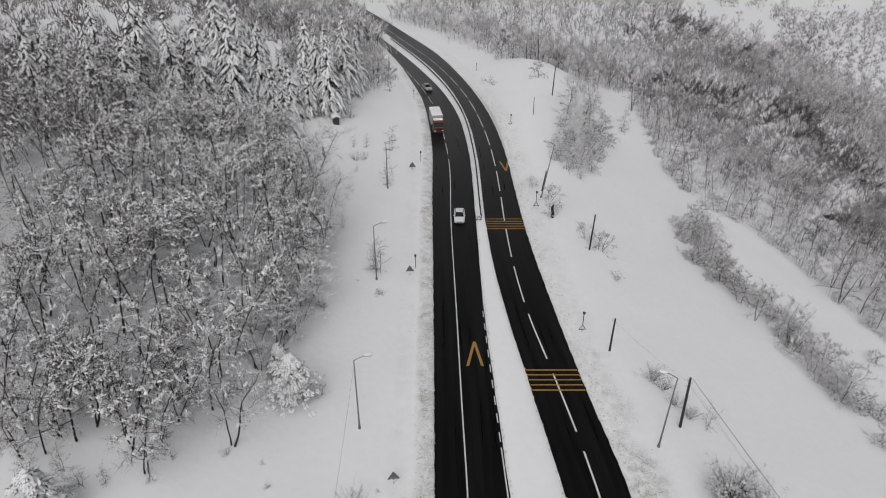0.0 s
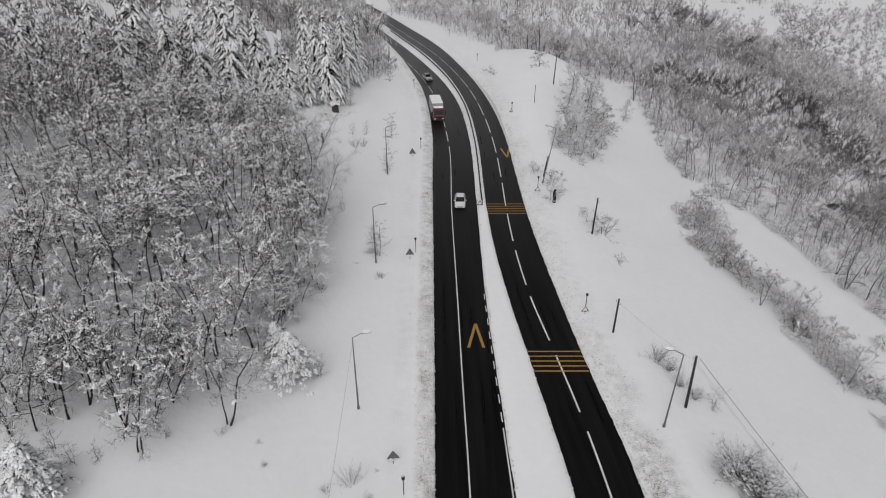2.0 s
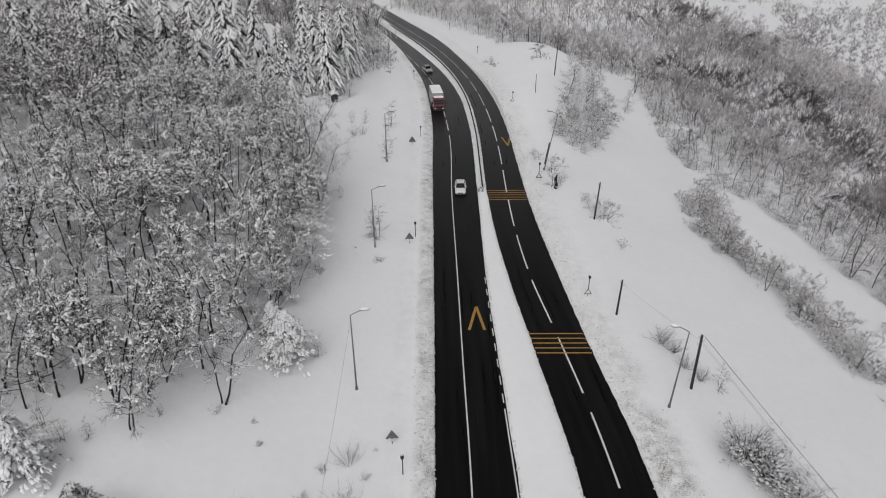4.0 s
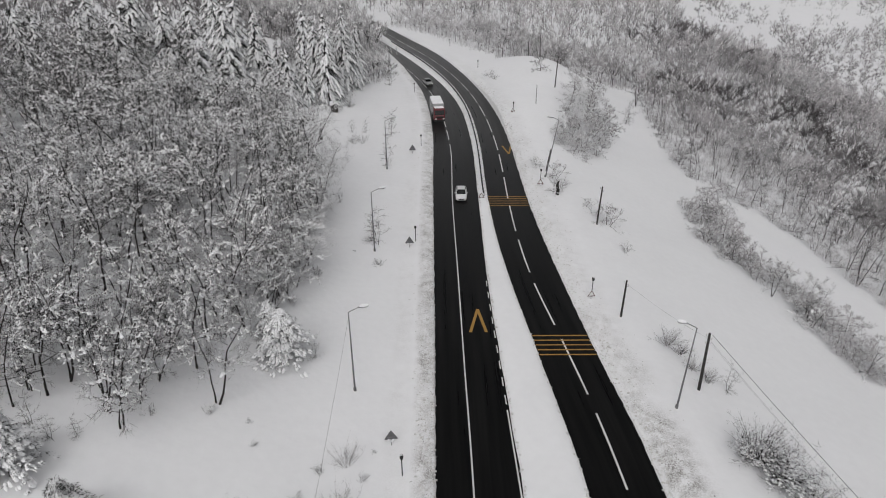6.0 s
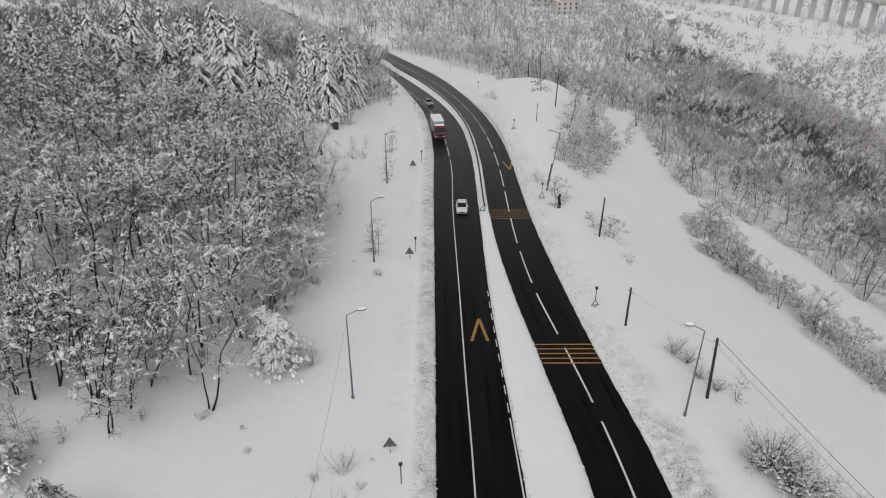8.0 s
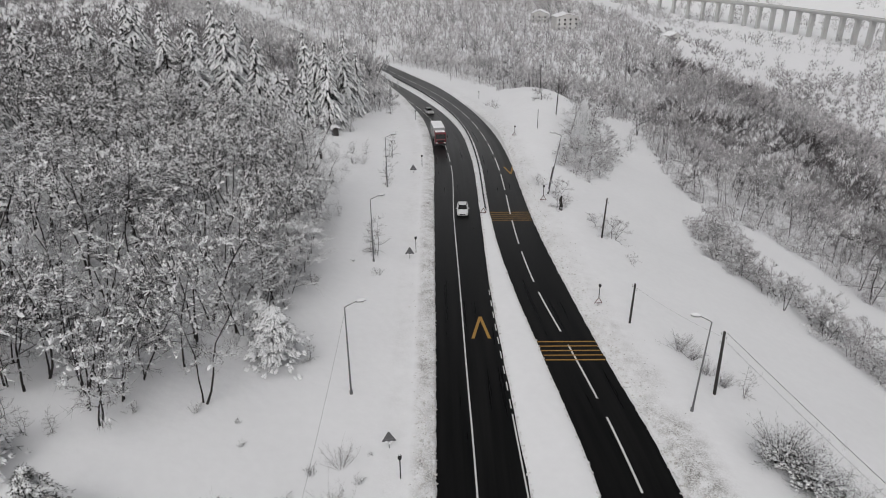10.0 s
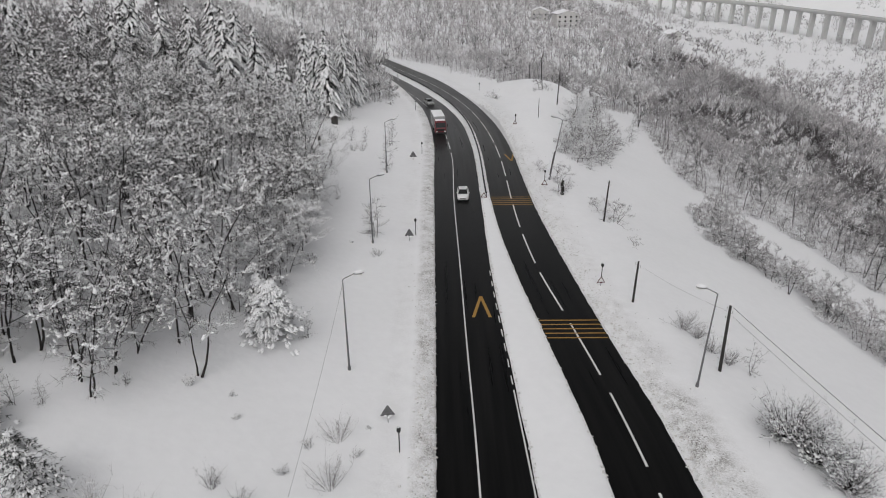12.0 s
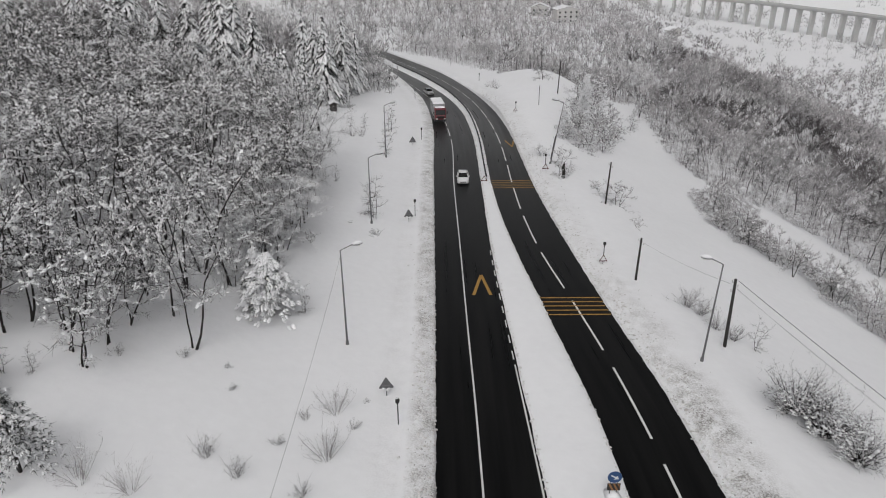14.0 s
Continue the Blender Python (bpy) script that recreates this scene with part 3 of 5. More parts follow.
def sliver(g, p, q, w, rng):
    """A thin flat twig, broad at its foot."""
    at = len(g.v)
    a = rng.random() * 6.283
    dx, dy, dz = w * math.cos(a), w * math.sin(a), w * rng.uniform(-0.6, 0.6)
    g.v += [(p[0] - dx, p[1] - dy, p[2] - dz), (p[0] + dx, p[1] + dy, p[2] + dz), tuple(q)]
    g.f.append((at, at + 1, at + 2))


def broadleaf(seed, height, crown=0.42, limbs=8, subs=5, twigs=5, spread=0.42, snow=1.0, trunk_r=0.13, stems=1, lean=0.08, sprays=3, clots=0.75, fine_mat=None, thin=1.0, fuzz=0, arcs=1.0, dome=1.0, lump=1.0, fan=0.0):
    """Bare branching tree with snow on its boughs: wood, fine crown and snow as three meshes."""
    rng = random.Random(seed)
    wood, fine, white = Geo(), Geo(), Geo()
    boughs = []

    def load(pts, r0, r1, k):
        # broken heaps of snow along a bough
        reach = sum((Vector(q) - Vector(p)).length for p, q in zip(pts, pts[1:]))
        u = rng.uniform(0.0, 0.25)
        while u < 1.0:
            p, way = along(pts, min(u, 0.99))
            r = r0 + (r1 - r0) * u
            w = (max(r, 0.02) * 1.2 + 0.025) * k * rng.uniform(0.7, 1.4)
            long = w * rng.uniform(1.0, 2.2)
            white.pillow((p[0], p[1], p[2] + r * 0.7), way, long, w, w * rng.uniform(0.8, 1.3), rng, 5)
            u += (long * rng.uniform(1.2, 2.8) + 0.1) / reach

    for stem in range(stems):
        a = rng.random() * 6.283
        tilt = lean * (1 if stems == 1 else 1.7)
        h = height * (1 if stem == 0 else rng.uniform(0.75, 0.95))
        base = (0.25 * stem * math.cos(a), 0.25 * stem * math.sin(a), -0.5)
        trunk = bent(base, (tilt * math.cos(a), tilt * math.sin(a), 1), h, 7, 0.10, 0.03, rng)
        tr = trunk_r * (1 if stem == 0 else 0.8)
        wood.tube(trunk, [tr * (1.25 if i == 0 else 1) * (1 - 0.82 * i / 7) for i in range(8)], 5, False)
        if snow > 0.7:
            for _ in range(7):
                u = rng.uniform(0.05, 0.6)
                p, way = along(trunk, u)
                c = rng.uniform(2.6, 5.4)
                r = tr * (1 - 0.82 * u) * 0.9
                white.pillow((p[0] + r * math.cos(c), p[1] + r * math.sin(c), p[2]), (math.cos(c), math.sin(c), 2.5), 0.05, 0.06, 0.14, rng, 4, 1.6)
        count = limbs // stems + (stems > 1)
        for i in range(count):
            u = crown + (0.98 - crown) * ((i + rng.random()) / count) ** dome
            at, way = along(trunk, u)
            b = i * 2.4 + rng.uniform(-0.5, 0.5) + a
            up = rng.uniform(0.05, 0.55) + 0.45 * u
            length = h * spread * (1.15 - (0.5 if dome == 1 else 0.38) * u) * rng.uniform(0.65, 1.2)
            r = tr * (1 - 0.8 * u) * 0.42 + 0.012
            limb = bent(at, (math.cos(b), math.sin(b), up), length, 3, 0.2, -0.07, rng)
            wood.tube(limb, [r * (1 - 0.75 * k / 3) for k in range(4)], 4, False)
            if rng.random() < 0.8 * snow:
                load(limb, r, r * 0.3, 0.75 * snow * arcs)
            for j in range(subs):
                at2, way2 = along(limb, 0.2 + 0.79 * (j + rng.random() * 0.8) / subs)
                side = Vector((rng.gauss(0, 1), rng.gauss(0, 1), rng.gauss(0.05, 0.5)))
                sub = bent(at2, way2 * 0.7 + side * 0.6, length * rng.uniform(0.32, 0.6), 2, 0.2, -0.02, rng)
                r2 = r * 0.42 + 0.006
                fine.tube([sub[0], sub[2]], [r2, r2 * 0.4], 3, False)
                boughs.append(sub)
                # some boughs carry their snow, others have shed it
                laden = snow if rng.random() < 0.7 else 0.0
                if laden:
                    load(sub, r2, r2 * 0.4, 1.15 * snow * arcs)
                for k in range(twigs):
                    at3, way3 = along(sub, 0.15 + 0.85 * (k + rng.random() * 0.7) / twigs)
                    side = Vector((rng.gauss(0, 1), rng.gauss(0, 1), rng.gauss(0.0, 0.55)))
                    q = at3 + (way3 * 0.6 + side * 0.6).normalized() * length * rng.uniform(0.15, 0.32)
                    sliver(fine, at3, q, 0.018 * thin, rng)
                    if rng.random() < 0.9 * laden:
                        w = rng.uniform(0.018, 0.042) * (0.5 + 0.5 * lump)
                        u = rng.uniform(0.55, 0.95)
                        white.streak(at3, at3.lerp(q, u), w * 1.2, w * 1.4)
                    for _ in range(2):
                        if rng.random() < 1.65 * clots * laden:
                            u = rng.uniform(0.0, 0.85)
                            w = rng.uniform(0.035, 0.095) * (0.6 + 0.4 * snow) * lump * (1.7 if rng.random() < 0.1 else 1)
                            white.pillow(at3.lerp(q, u), q - at3, w * rng.uniform(0.9, 2.1), w, w * rng.uniform(0.8, 1.4), rng, 5)
                    for _ in range(sprays):
                        m = at3.lerp(q, rng.uniform(0.1, 1))
                        side = Vector((rng.gauss(0, 1), rng.gauss(0, 1), rng.gauss(0.0, 0.6)))
                        e = m + (way3 * 0.4 + side * 0.6).normalized() * length * rng.uniform(0.08, 0.19)
                        sliver(fine, m, e, 0.013 * thin, rng)
    for _ in range(fuzz):
        p, way = along(rng.choice(boughs), rng.uniform(0.1, 1.0))
        p = p + Vector((rng.gauss(0, 0.02), rng.gauss(0, 0.02), rng.gauss(0, 0.02))) * height
        out = (p - Vector((0, 0, 0.3 * height))).normalized()
        d = way * 0.8 + out * (0.3 + 0.35 * fan) + Vector((rng.gauss(0, 0.7), rng.gauss(0, 0.7), rng.gauss(0.15, 0.55)))
        sliver(fine, p, p + d.normalized() * height * rng.uniform(0.04, 0.12), 0.013 * thin, rng)
    return (("trunk", wood.mesh("trunk", BARK, True)), ("crown", fine.mesh("crown", fine_mat or TWIG)), ("snow_cover", white.mesh("snow_cover", BOUGH_SNOW, True)) if white.v else None)


def spruce(seed, height, width=0.24, load=1.0):
    """Snow-laden spruce: trunk, hanging needle boughs, and snow along each bough and its side shoots."""
    rng = random.Random(seed)
    wood, green, white = Geo(), Geo(), Geo()
    wood.tube([(0, 0, -0.5), (0.03, 0, height * 0.4), (0, 0.03, height * 0.97)], [0.012 * height, 0.008 * height, 0.012], 6)
    boughs = int(9.5 * height)
    for k in range(boughs):
        u = (k + rng.random()) / boughs
        u = 1 - (1 - u) ** 0.62 if rng.random() < 0.5 else u ** 1.1
        z = height * (0.05 + 0.93 * u)
        a = k * 2.4 + rng.uniform(-0.5, 0.5)
        r = (height * width * (1 - u) ** 0.85 * min(1.0, 0.7 + 1.5 * u) + 0.15) * rng.uniform(0.65, 1.15)
        droop = rng.uniform(0.75, 1.3) * (1.0 - 0.2 * u)
        c, s = math.cos(a), math.sin(a)
        side = rng.gauss(0, 0.12)

        def on(q):
            return Vector((c * r * q - s * side * r * q * q, s * r * q + c * side * r * q * q, z + 0.22 * r * q - droop * r * q * q))
        laden = rng.random() < 0.93 * load
        w = rng.uniform(0.12, 0.235) * (0.55 + 0.04 * height) * (1.15 - 0.35 * u)
        if laden:
            for q0, q1 in ((0.2, 0.6), (0.62, 1.04)):
                if rng.random() < 0.9:
                    q0 += rng.uniform(-0.06, 0.08)
                    white.ridge([tuple(on(q0)), tuple(on((q0 + q1) / 2)), tuple(on(q1))], [w * 0.45, w * rng.uniform(0.8, 1.2), w * 0.35], [w * 0.5, w * 0.9, w * 0.3], [0, 0.03, 0])
        sliver(green, on(0.1), on(1.12) - Vector((0, 0, 0.12)), 0.10, rng)
        for q in (0.36, 0.6, 0.82):
            for sg in (-1, 1):
                p = on(q)
                way = Vector((c * 0.75 - sg * s * rng.uniform(0.4, 0.9), s * 0.75 + sg * c * rng.uniform(0.4, 0.9), -rng.uniform(0.5, 1.2))).normalized()
                e = p + way * (0.32 * r * (1.15 - 0.6 * q) + 0.22) * rng.uniform(0.7, 1.3)
                sliver(green, p - Vector((0, 0, 0.03)), e + way * 0.2 - Vector((0, 0, 0.14)), 0.11, rng)
                if laden and rng.random() < 0.82:
                    h = w * rng.uniform(0.65, 1.05)
                    white.ridge([tuple(p.lerp(e, 0.12)), tuple(e)], [h, h * 0.5], [h * 0.8, h * 0.4], [0, 0])
    white.blob((0, 0, height * 0.96), 0.12, 0.35, rng)
    return (("trunk", wood.mesh("trunk", BARK, True)), ("foliage", green.mesh("foliage", NEEDLE)), ("snow_cover", white.mesh("snow_cover", BOUGH_SNOW, True)))


def laden_spruce(seed, height, width, load=1.0, lump=1.0):
    """Low spruce whose boughs sag in lumps of snow over dark hanging needles."""
    rng = random.Random(seed)
    wood, green, white = Geo(), Geo(), Geo()
    wood.tube([(0, 0, -0.5), (0.03, 0, height * 0.5), (0, 0.03, height * 0.95)], [0.13, 0.09, 0.02], 6)
    boughs = int(130 * height / 6)
    for k in range(boughs):
        u = (k + rng.random()) / boughs
        z = height * (0.14 + 0.84 * u ** 0.85)
        a = k * 2.4 + rng.uniform(-0.6, 0.6)
        r = height * width * (1 - u ** 1.8) ** 0.8 * rng.uniform(0.4, 1.1) + 0.2
        droop = rng.uniform(0.4, 0.9)
        c, s = math.cos(a), math.sin(a)
        laden = rng.random() < load
        for q in (0.3, 0.5, 0.7, 0.87, 1.0):
            side = rng.uniform(-0.16, 0.16) * r
            p = Vector((c * r * q - s * side, s * r * q + c * side, z + 0.2 * r * q - droop * r * q * q))
            if laden and rng.random() < 0.86:
                # a lump of snow drawn out along the bough, others beside it
                w = rng.uniform(0.11, 0.24) * (1.15 - 0.35 * q) * lump
                d = Vector((c, s, -droop * 1.3 * q)).normalized() * rng.uniform(0.14, 0.36)
                white.pillow(p, d, w * rng.uniform(1.2, 2.1), w * rng.uniform(0.9, 1.3), w * 1.2, rng, 6, 1.6)
                o = rng.choice((-1, 1)) * rng.uniform(1.0, 2.2) * w
                white.pillow((p[0] - s * o, p[1] + c * o, p[2] - 0.06), d, w * rng.uniform(1.0, 1.9), w * rng.uniform(0.6, 0.9), w * rng.uniform(0.6, 1.0), rng, 6, 1.6)
            for _ in range(6):
                out = Vector((c * 0.8 + rng.gauss(0, 0.9), s * 0.8 + rng.gauss(0, 0.9), rng.uniform(-1.1, 0.25))).normalized()
                sliver(green, p, p + out * rng.uniform(0.2, 0.5), 0.03, rng)
    return (("trunk", wood.mesh("trunk", BARK, True)), ("foliage", green.mesh("foliage", NEEDLE)), ("snow_cover", white.mesh("snow_cover", BOUGH_SNOW, True)))


def shrub(seed, height, stems=16, open_=0.55, forks=5, snow=0.4, mat=None, fine_r=0.012):
    """Many thin stems fanning from one root."""
    rng = random.Random(seed)
    fine, white = Geo(), Geo()
    for k in range(stems):
        a = rng.random() * 6.283
        o = open_ * rng.random() ** 0.6
        length = height * rng.uniform(0.6, 1.05)
        stem = bent((0.15 * math.cos(a), 0.15 * math.sin(a), -0.15), (o * math.cos(a), o * math.sin(a), 1), length, 4, 0.10, -0.02, rng)
        r = 0.0055 * height + fine_r * 0.5
        fine.tube(stem, [r, r * 0.8, r * 0.6, r * 0.45, r * 0.25], 3, False)
        for j in range(forks):
            p, d = along(stem, 0.25 + 0.75 * (j + rng.random()) / forks)
            q = p + (d + Vector((rng.gauss(0, 0.7), rng.gauss(0, 0.7), rng.gauss(0, 0.35)))).normalized() * length * rng.uniform(0.18, 0.4)
            sliver(fine, p, q, fine_r * 1.2, rng)
            for _ in range(3):
                m = p.lerp(q, rng.uniform(0.1, 1))
                e = m + (d * 0.6 + Vector((rng.gauss(0, 0.7), rng.gauss(0, 0.7), rng.gauss(0, 0.4)))).normalized() * length * rng.uniform(0.08, 0.2)
                sliver(fine, m, e, fine_r * 0.8, rng)
            if rng.random() < snow:
                white.ridge([tuple(p), tuple(p.lerp(q, 0.7))], [0.022, 0.012], [0.025, 0.01], [0.008, 0.008])
            if rng.random() < snow * 0.8:
                m = p.lerp(q, rng.random())
                w = rng.uniform(0.05, 0.16) * (0.5 + snow)
                white.blob(tuple(m), w, w * 0.7, rng, 4)
    return (("crown", fine.mesh("crown", mat or TWIG)), ("snow_cover", white.mesh("snow_cover", BOUGH_SNOW, True)) if white.v else None)


def stance(tip, turn):
    """Turned about its stem, then tipped towards the road."""
    return Matrix.Rotation(tip, 3, 'Y') @ Matrix.Rotation(turn, 3, 'Z')


def plant(name, meshes, x, y, label, category, group="", turn=0.0, size=1.0, sink=0.0, z=None, tip=0.0):
    base = empty(name, label, category, group)
    for item in meshes:
        if item:
            piece = part(item[0], item[1], None, base)
            if item[0] != "trunk":
                tagged(piece, kind="stuff")
    base.matrix_basis = Matrix.LocRotScale((x, y, (ground_z(x, y) if z is None else z) - sink), stance(tip, turn).to_quaternion(), (size, size, size))
    return base


def again(base, x, y, turn, size, sink=0.0, label="", tip=0.0):
    """Another of the same kind elsewhere."""
    m = Matrix.LocRotScale((x, y, ground_z(x, y) - sink), stance(tip, turn).to_quaternion(), None)
    ob = copy_thing(base, m)
    ob.scale = (size, size, size)
    if label:
        tagged(ob, label)
    return ob


def inside(poly, x, y):
    hit = False
    for (x0, y0), (x1, y1) in zip(poly, poly[1:] + poly[:1]):
        if (y0 > y) != (y1 > y) and x < (x1 - x0) * (y - y0) / (y1 - y0) + x0:
            hit = not hit
    return hit


def scatter(poly, gap, rng, tries, taken=None):
    """Places in a polygon, no two nearer than the gap."""
    xs, ys = [p[0] for p in poly], [p[1] for p in poly]
    cell, out = {}, []
    for x, y in taken or []:
        cell.setdefault((int(x // gap), int(y // gap)), []).append((x, y))
    for _ in range(tries):
        x, y = rng.uniform(min(xs), max(xs)), rng.uniform(min(ys), max(ys))
        if not inside(poly, x, y):
            continue
        c = (int(x // gap), int(y // gap))
        if any((x - a) ** 2 + (y - b) ** 2 < gap * gap for i in (-1, 0, 1) for j in (-1, 0, 1) for a, b in cell.get((c[0] + i, c[1] + j), ())):
            continue
        cell.setdefault(c, []).append((x, y))
        out.append((x, y))
    return out


def grove(places, kinds, name, label, category, group, rng, low=0.85, high=1.15, tip=0.0, patch=0.0):
    """Plant each place with one of the kinds; the first of each kind is the pattern."""
    first = {}
    for x, y in places:
        k = rng.randrange(len(kinds))
        if patch:
            # like trees stand together
            k = int((0.5 + 0.62 * float(waves(x, y, patch, 7)) + rng.gauss(0, 0.12)) * len(kinds)) % len(kinds)
        turn, size = rng.uniform(0, 6.283), rng.uniform(low, high)
        if k in first:
            again(first[k], x, y, turn, size, tip=tip * rng.uniform(0.4, 1.5))
        else:
            first[k] = plant(name, kinds[k], x, y, label, category, group, turn, size, tip=tip)


# ---- the woods left of the road ----
LEFT_EDGE = [(-30, 46.5), (-25.5, 50.5), (-21.5, 52.5), (-19.8, 59), (-18, 66), (-16.2, 71), (-16.2, 78), (-17.5, 88), (-20.5, 96), (-25.5, 106), (-31, 116)]
front_wood = LEFT_EDGE + [(-46, 122), (-52, 100), (-50, 70), (-44, 46), (-38, 46)]
back_wood = [(-44, 46), (-50, 70), (-52, 100), (-46, 122), (-52, 140), (-80, 135), (-100, 100), (-92, 55), (-72, 40), (-48, 40)]
rng = random.Random(11)
full = [broadleaf(21 + i, h, crown=c, limbs=14, subs=4, twigs=4, clots=0.6, fuzz=1000, sprays=1, fine_mat=VEIL, dome=0.62, lump=1.15, stems=s, trunk_r=r, spread=w) for i, (h, c, s, r, w) in enumerate(
    ((12.0, 0.36, 1, 0.13, 0.30), (10.5, 0.30, 2, 0.11, 0.31), (13.0, 0.40, 2, 0.12, 0.28), (9.0, 0.24, 2, 0.11, 0.34), (11.5, 0.34, 1, 0.12, 0.31)))]
slim = [broadleaf(31 + i, h, crown=c, limbs=18, subs=4, twigs=4, clots=0.46, snow=1.0, fuzz=800, sprays=1, fine_mat=LACE, dome=0.8, lump=1.1, stems=s, trunk_r=0.10, spread=0.27, lean=0.05) for i, (h, c, s) in enumerate(((11.0, 0.28, 1), (9.5, 0.2, 2), (12.0, 0.32, 2), (9.0, 0.2, 2)))]
light = [broadleaf(41 + i, h, crown=0.3, limbs=11, subs=3, twigs=3, trunk_r=0.10, spread=0.35, sprays=0, snow=0.95, clots=0.6, thin=1.5, fuzz=600, fine_mat=VEIL, dome=0.6, lump=1.3) for i, h in enumerate((12.5, 13.5, 11.5))]
LEAFLESS = "bare broadleaf tree with snow lying along its dark branches"
# trunks that stand at the wood's edge
edge_trunks = [(-26.3, 42.1), (-28.3, 43.6), (-20.1, 46.6), (-29.4, 45.6), (-32.6, 46.5), (-26.1, 45.4), (-25.9, 48.5), (-38.1, 44.7), (-35.0, 44.8), (-33.4, 44.6), (-23.2, 51.0), (-40, 42.2), (-37, 42), (-42.5, 44), (-35.2, 42.8), (-41, 47)]
front_places = edge_trunks + scatter(front_wood, 3.0, rng, 4000, edge_trunks)
rows_ahead = [p for p in front_places if p[1] < 53 - 0.35 * (p[0] + 20)]
grove(rows_ahead, slim, "broadleaf_tree", LEAFLESS, "tree", "trees of the roadside wood", rng, 0.85, 1.1, 0.19)
grove([p for p in front_places if p not in rows_ahead], full, "broadleaf_tree", LEAFLESS, "tree", "trees of the roadside wood", rng, 0.8, 1.12, 0.07)
grove(scatter(back_wood, 3.9, rng, 5000, front_places), light, "broadleaf_tree", LEAFLESS, "tree", "trees of the roadside wood", rng, 0.9, 1.2)

# smaller trees crowd the foot of the spruces
foot = [(-50, 90), (-76, 86), (-82, 104), (-66, 110), (-50, 108)]
grove(scatter(foot, 3.0, rng, 1500), light, "broadleaf_tree", LEAFLESS, "tree", "trees of the roadside wood", rng, 0.5, 0.8)

# bushy trees that close the wood's edge down to the snow
skirt = [broadleaf(51 + i, h, crown=0.10, limbs=18, subs=4, twigs=5, clots=0.6, snow=1.2, fuzz=1300, sprays=1, fine_mat=HOAR_HAZE, dome=0.75, lump=0.85, stems=2, trunk_r=0.07, spread=0.34) for i, h in enumerate((7.5, 8.5))]
hem = [(-18.3, 70), (-16.8, 73.5), (-17.0, 79), (-17.6, 83), (-18.2, 87), (-19.0, 91), (-17.6, 65), (-20.3, 58.0), (-18.9, 62.0), (-20.8, 61.0), (-17.4, 68), (-17.5, 72), (-17.9, 76), (-18.2, 80), (-18.7, 84), (-19.3, 88), (-20.3, 92), (-22, 96), (-24.5, 100), (-27, 104.5), (-29.5, 109), (-20.5, 71), (-21.2, 79)]
grove(hem, skirt, "edge_tree", "bushy leafless tree with snowy branches down to the ground", "tree", "trees along the wood's edge", rng, 0.8, 1.1, 0.03)

spruces = [spruce(61, 17.0, 0.24), spruce(62, 14.0, 0.26), spruce(63, 19.0, 0.23), spruce(64, 11.0, 0.29)]
SPRUCE = "tall spruce bowed under thick snow"
spruce_places = [(-35, 150), (-38.5, 160), (-33, 158), (-30, 148), (-29, 155.5), (-27.5, 161), (-26, 152), (-41, 152), (-44, 166), (-36.5, 143), (-32, 140),
                 (-47, 146), (-43, 138), (-52, 131), (-55.6, 119), (-60, 115), (-64, 124), (-68, 112), (-74, 110), (-79, 105), (-58, 128), (-48, 134), (-84, 112), (-71, 122), (-50, 155), (-56, 150),
                 (-90, 100), (-37, 132), (-41, 127), (-31.5, 131), (-53, 141), (-60, 136), (-66, 132), (-62, 145), (-70, 140), (-47, 160), (-53, 163), (-76, 128), (-25.5, 158), (-23.8, 165), (-27.5, 169), (-21.8, 172), (-30.5, 164.5), (-34, 170), (-25, 147), (-29, 144)]
grove([p for p in spruce_places if p[0] > -40], spruces, "spruce_tree", SPRUCE, "tree", "spruces behind the wood", rng, 0.72, 1.12)
grove([p for p in spruce_places if p[0] <= -40], spruces, "spruce_tree", SPRUCE, "tree", "spruces behind the wood", rng, 1.0, 1.3)

# the low spruce at the wood's near corner, and the one at the edge of view
plant("spruce_tree", laden_spruce(71, 6.2, 0.50), -15.9, 54.6, "small spruce sagging under thick snow at the wood's corner", "tree")
plant("spruce_tree", laden_spruce(72, 5.8, 0.42, 0.8, 0.55), -25.4, 31.6, "young snow-covered spruce standing alone on the bank", "tree")
plant("spruce_tree", laden_spruce(75, 6.4, 0.40, 0.95), -31.9, 36.0, "young spruce bent under snow in front of the wood", "tree", "", 0.7)
plant("spruce_tree", laden_spruce(74, 9.5, 0.24), -27.8, 115.0, "spruce heaped with snow where the wood ends", "tree", "", 1.0)
plant("spruce_tree", laden_spruce(73, 5.2, 0.36, 0.6), -17.6, 57.0, "small dark spruce half hidden at the wood's corner", "tree")

# ---- woods on the right, falling to the valley ----
right_wood = [(59, 207), (56.5, 178), (54.5, 158), (53.5, 138), (62, 129.5), (70, 118), (70.5, 101), (75, 88), (82, 70), (110, 75), (130, 110), (132, 170), (122, 215), (112, 258), (60, 255), (30, 262), (6, 285), (-14, 300), (-22, 286), (-2, 258), (12.5, 228), (19, 206), (27, 206), (36, 201), (40, 193), (47, 205)]
# open snow on the slope and in the field past its crest
clearings = [(93, 192, 3.5), (91, 148, 5), (97, 154, 5), (104, 161, 5), (111, 170, 5.5), (118, 180, 6), (125, 190, 5), (86, 160, 3), (74, 140, 3), (101, 178, 3), (128, 214, 4)]
field = [(120, 352), (140, 332), (188, 385), (285, 585), (350, 766), (215, 660), (141, 440)]


def wooded(p):
    return all(math.hypot(p[0] - x, p[1] - y) > r for x, y, r in clearings) and not (inside(field, p[0], p[1]) and (p[0] * 7.3 + p[1] * 3.1) % 1 > 0.12)


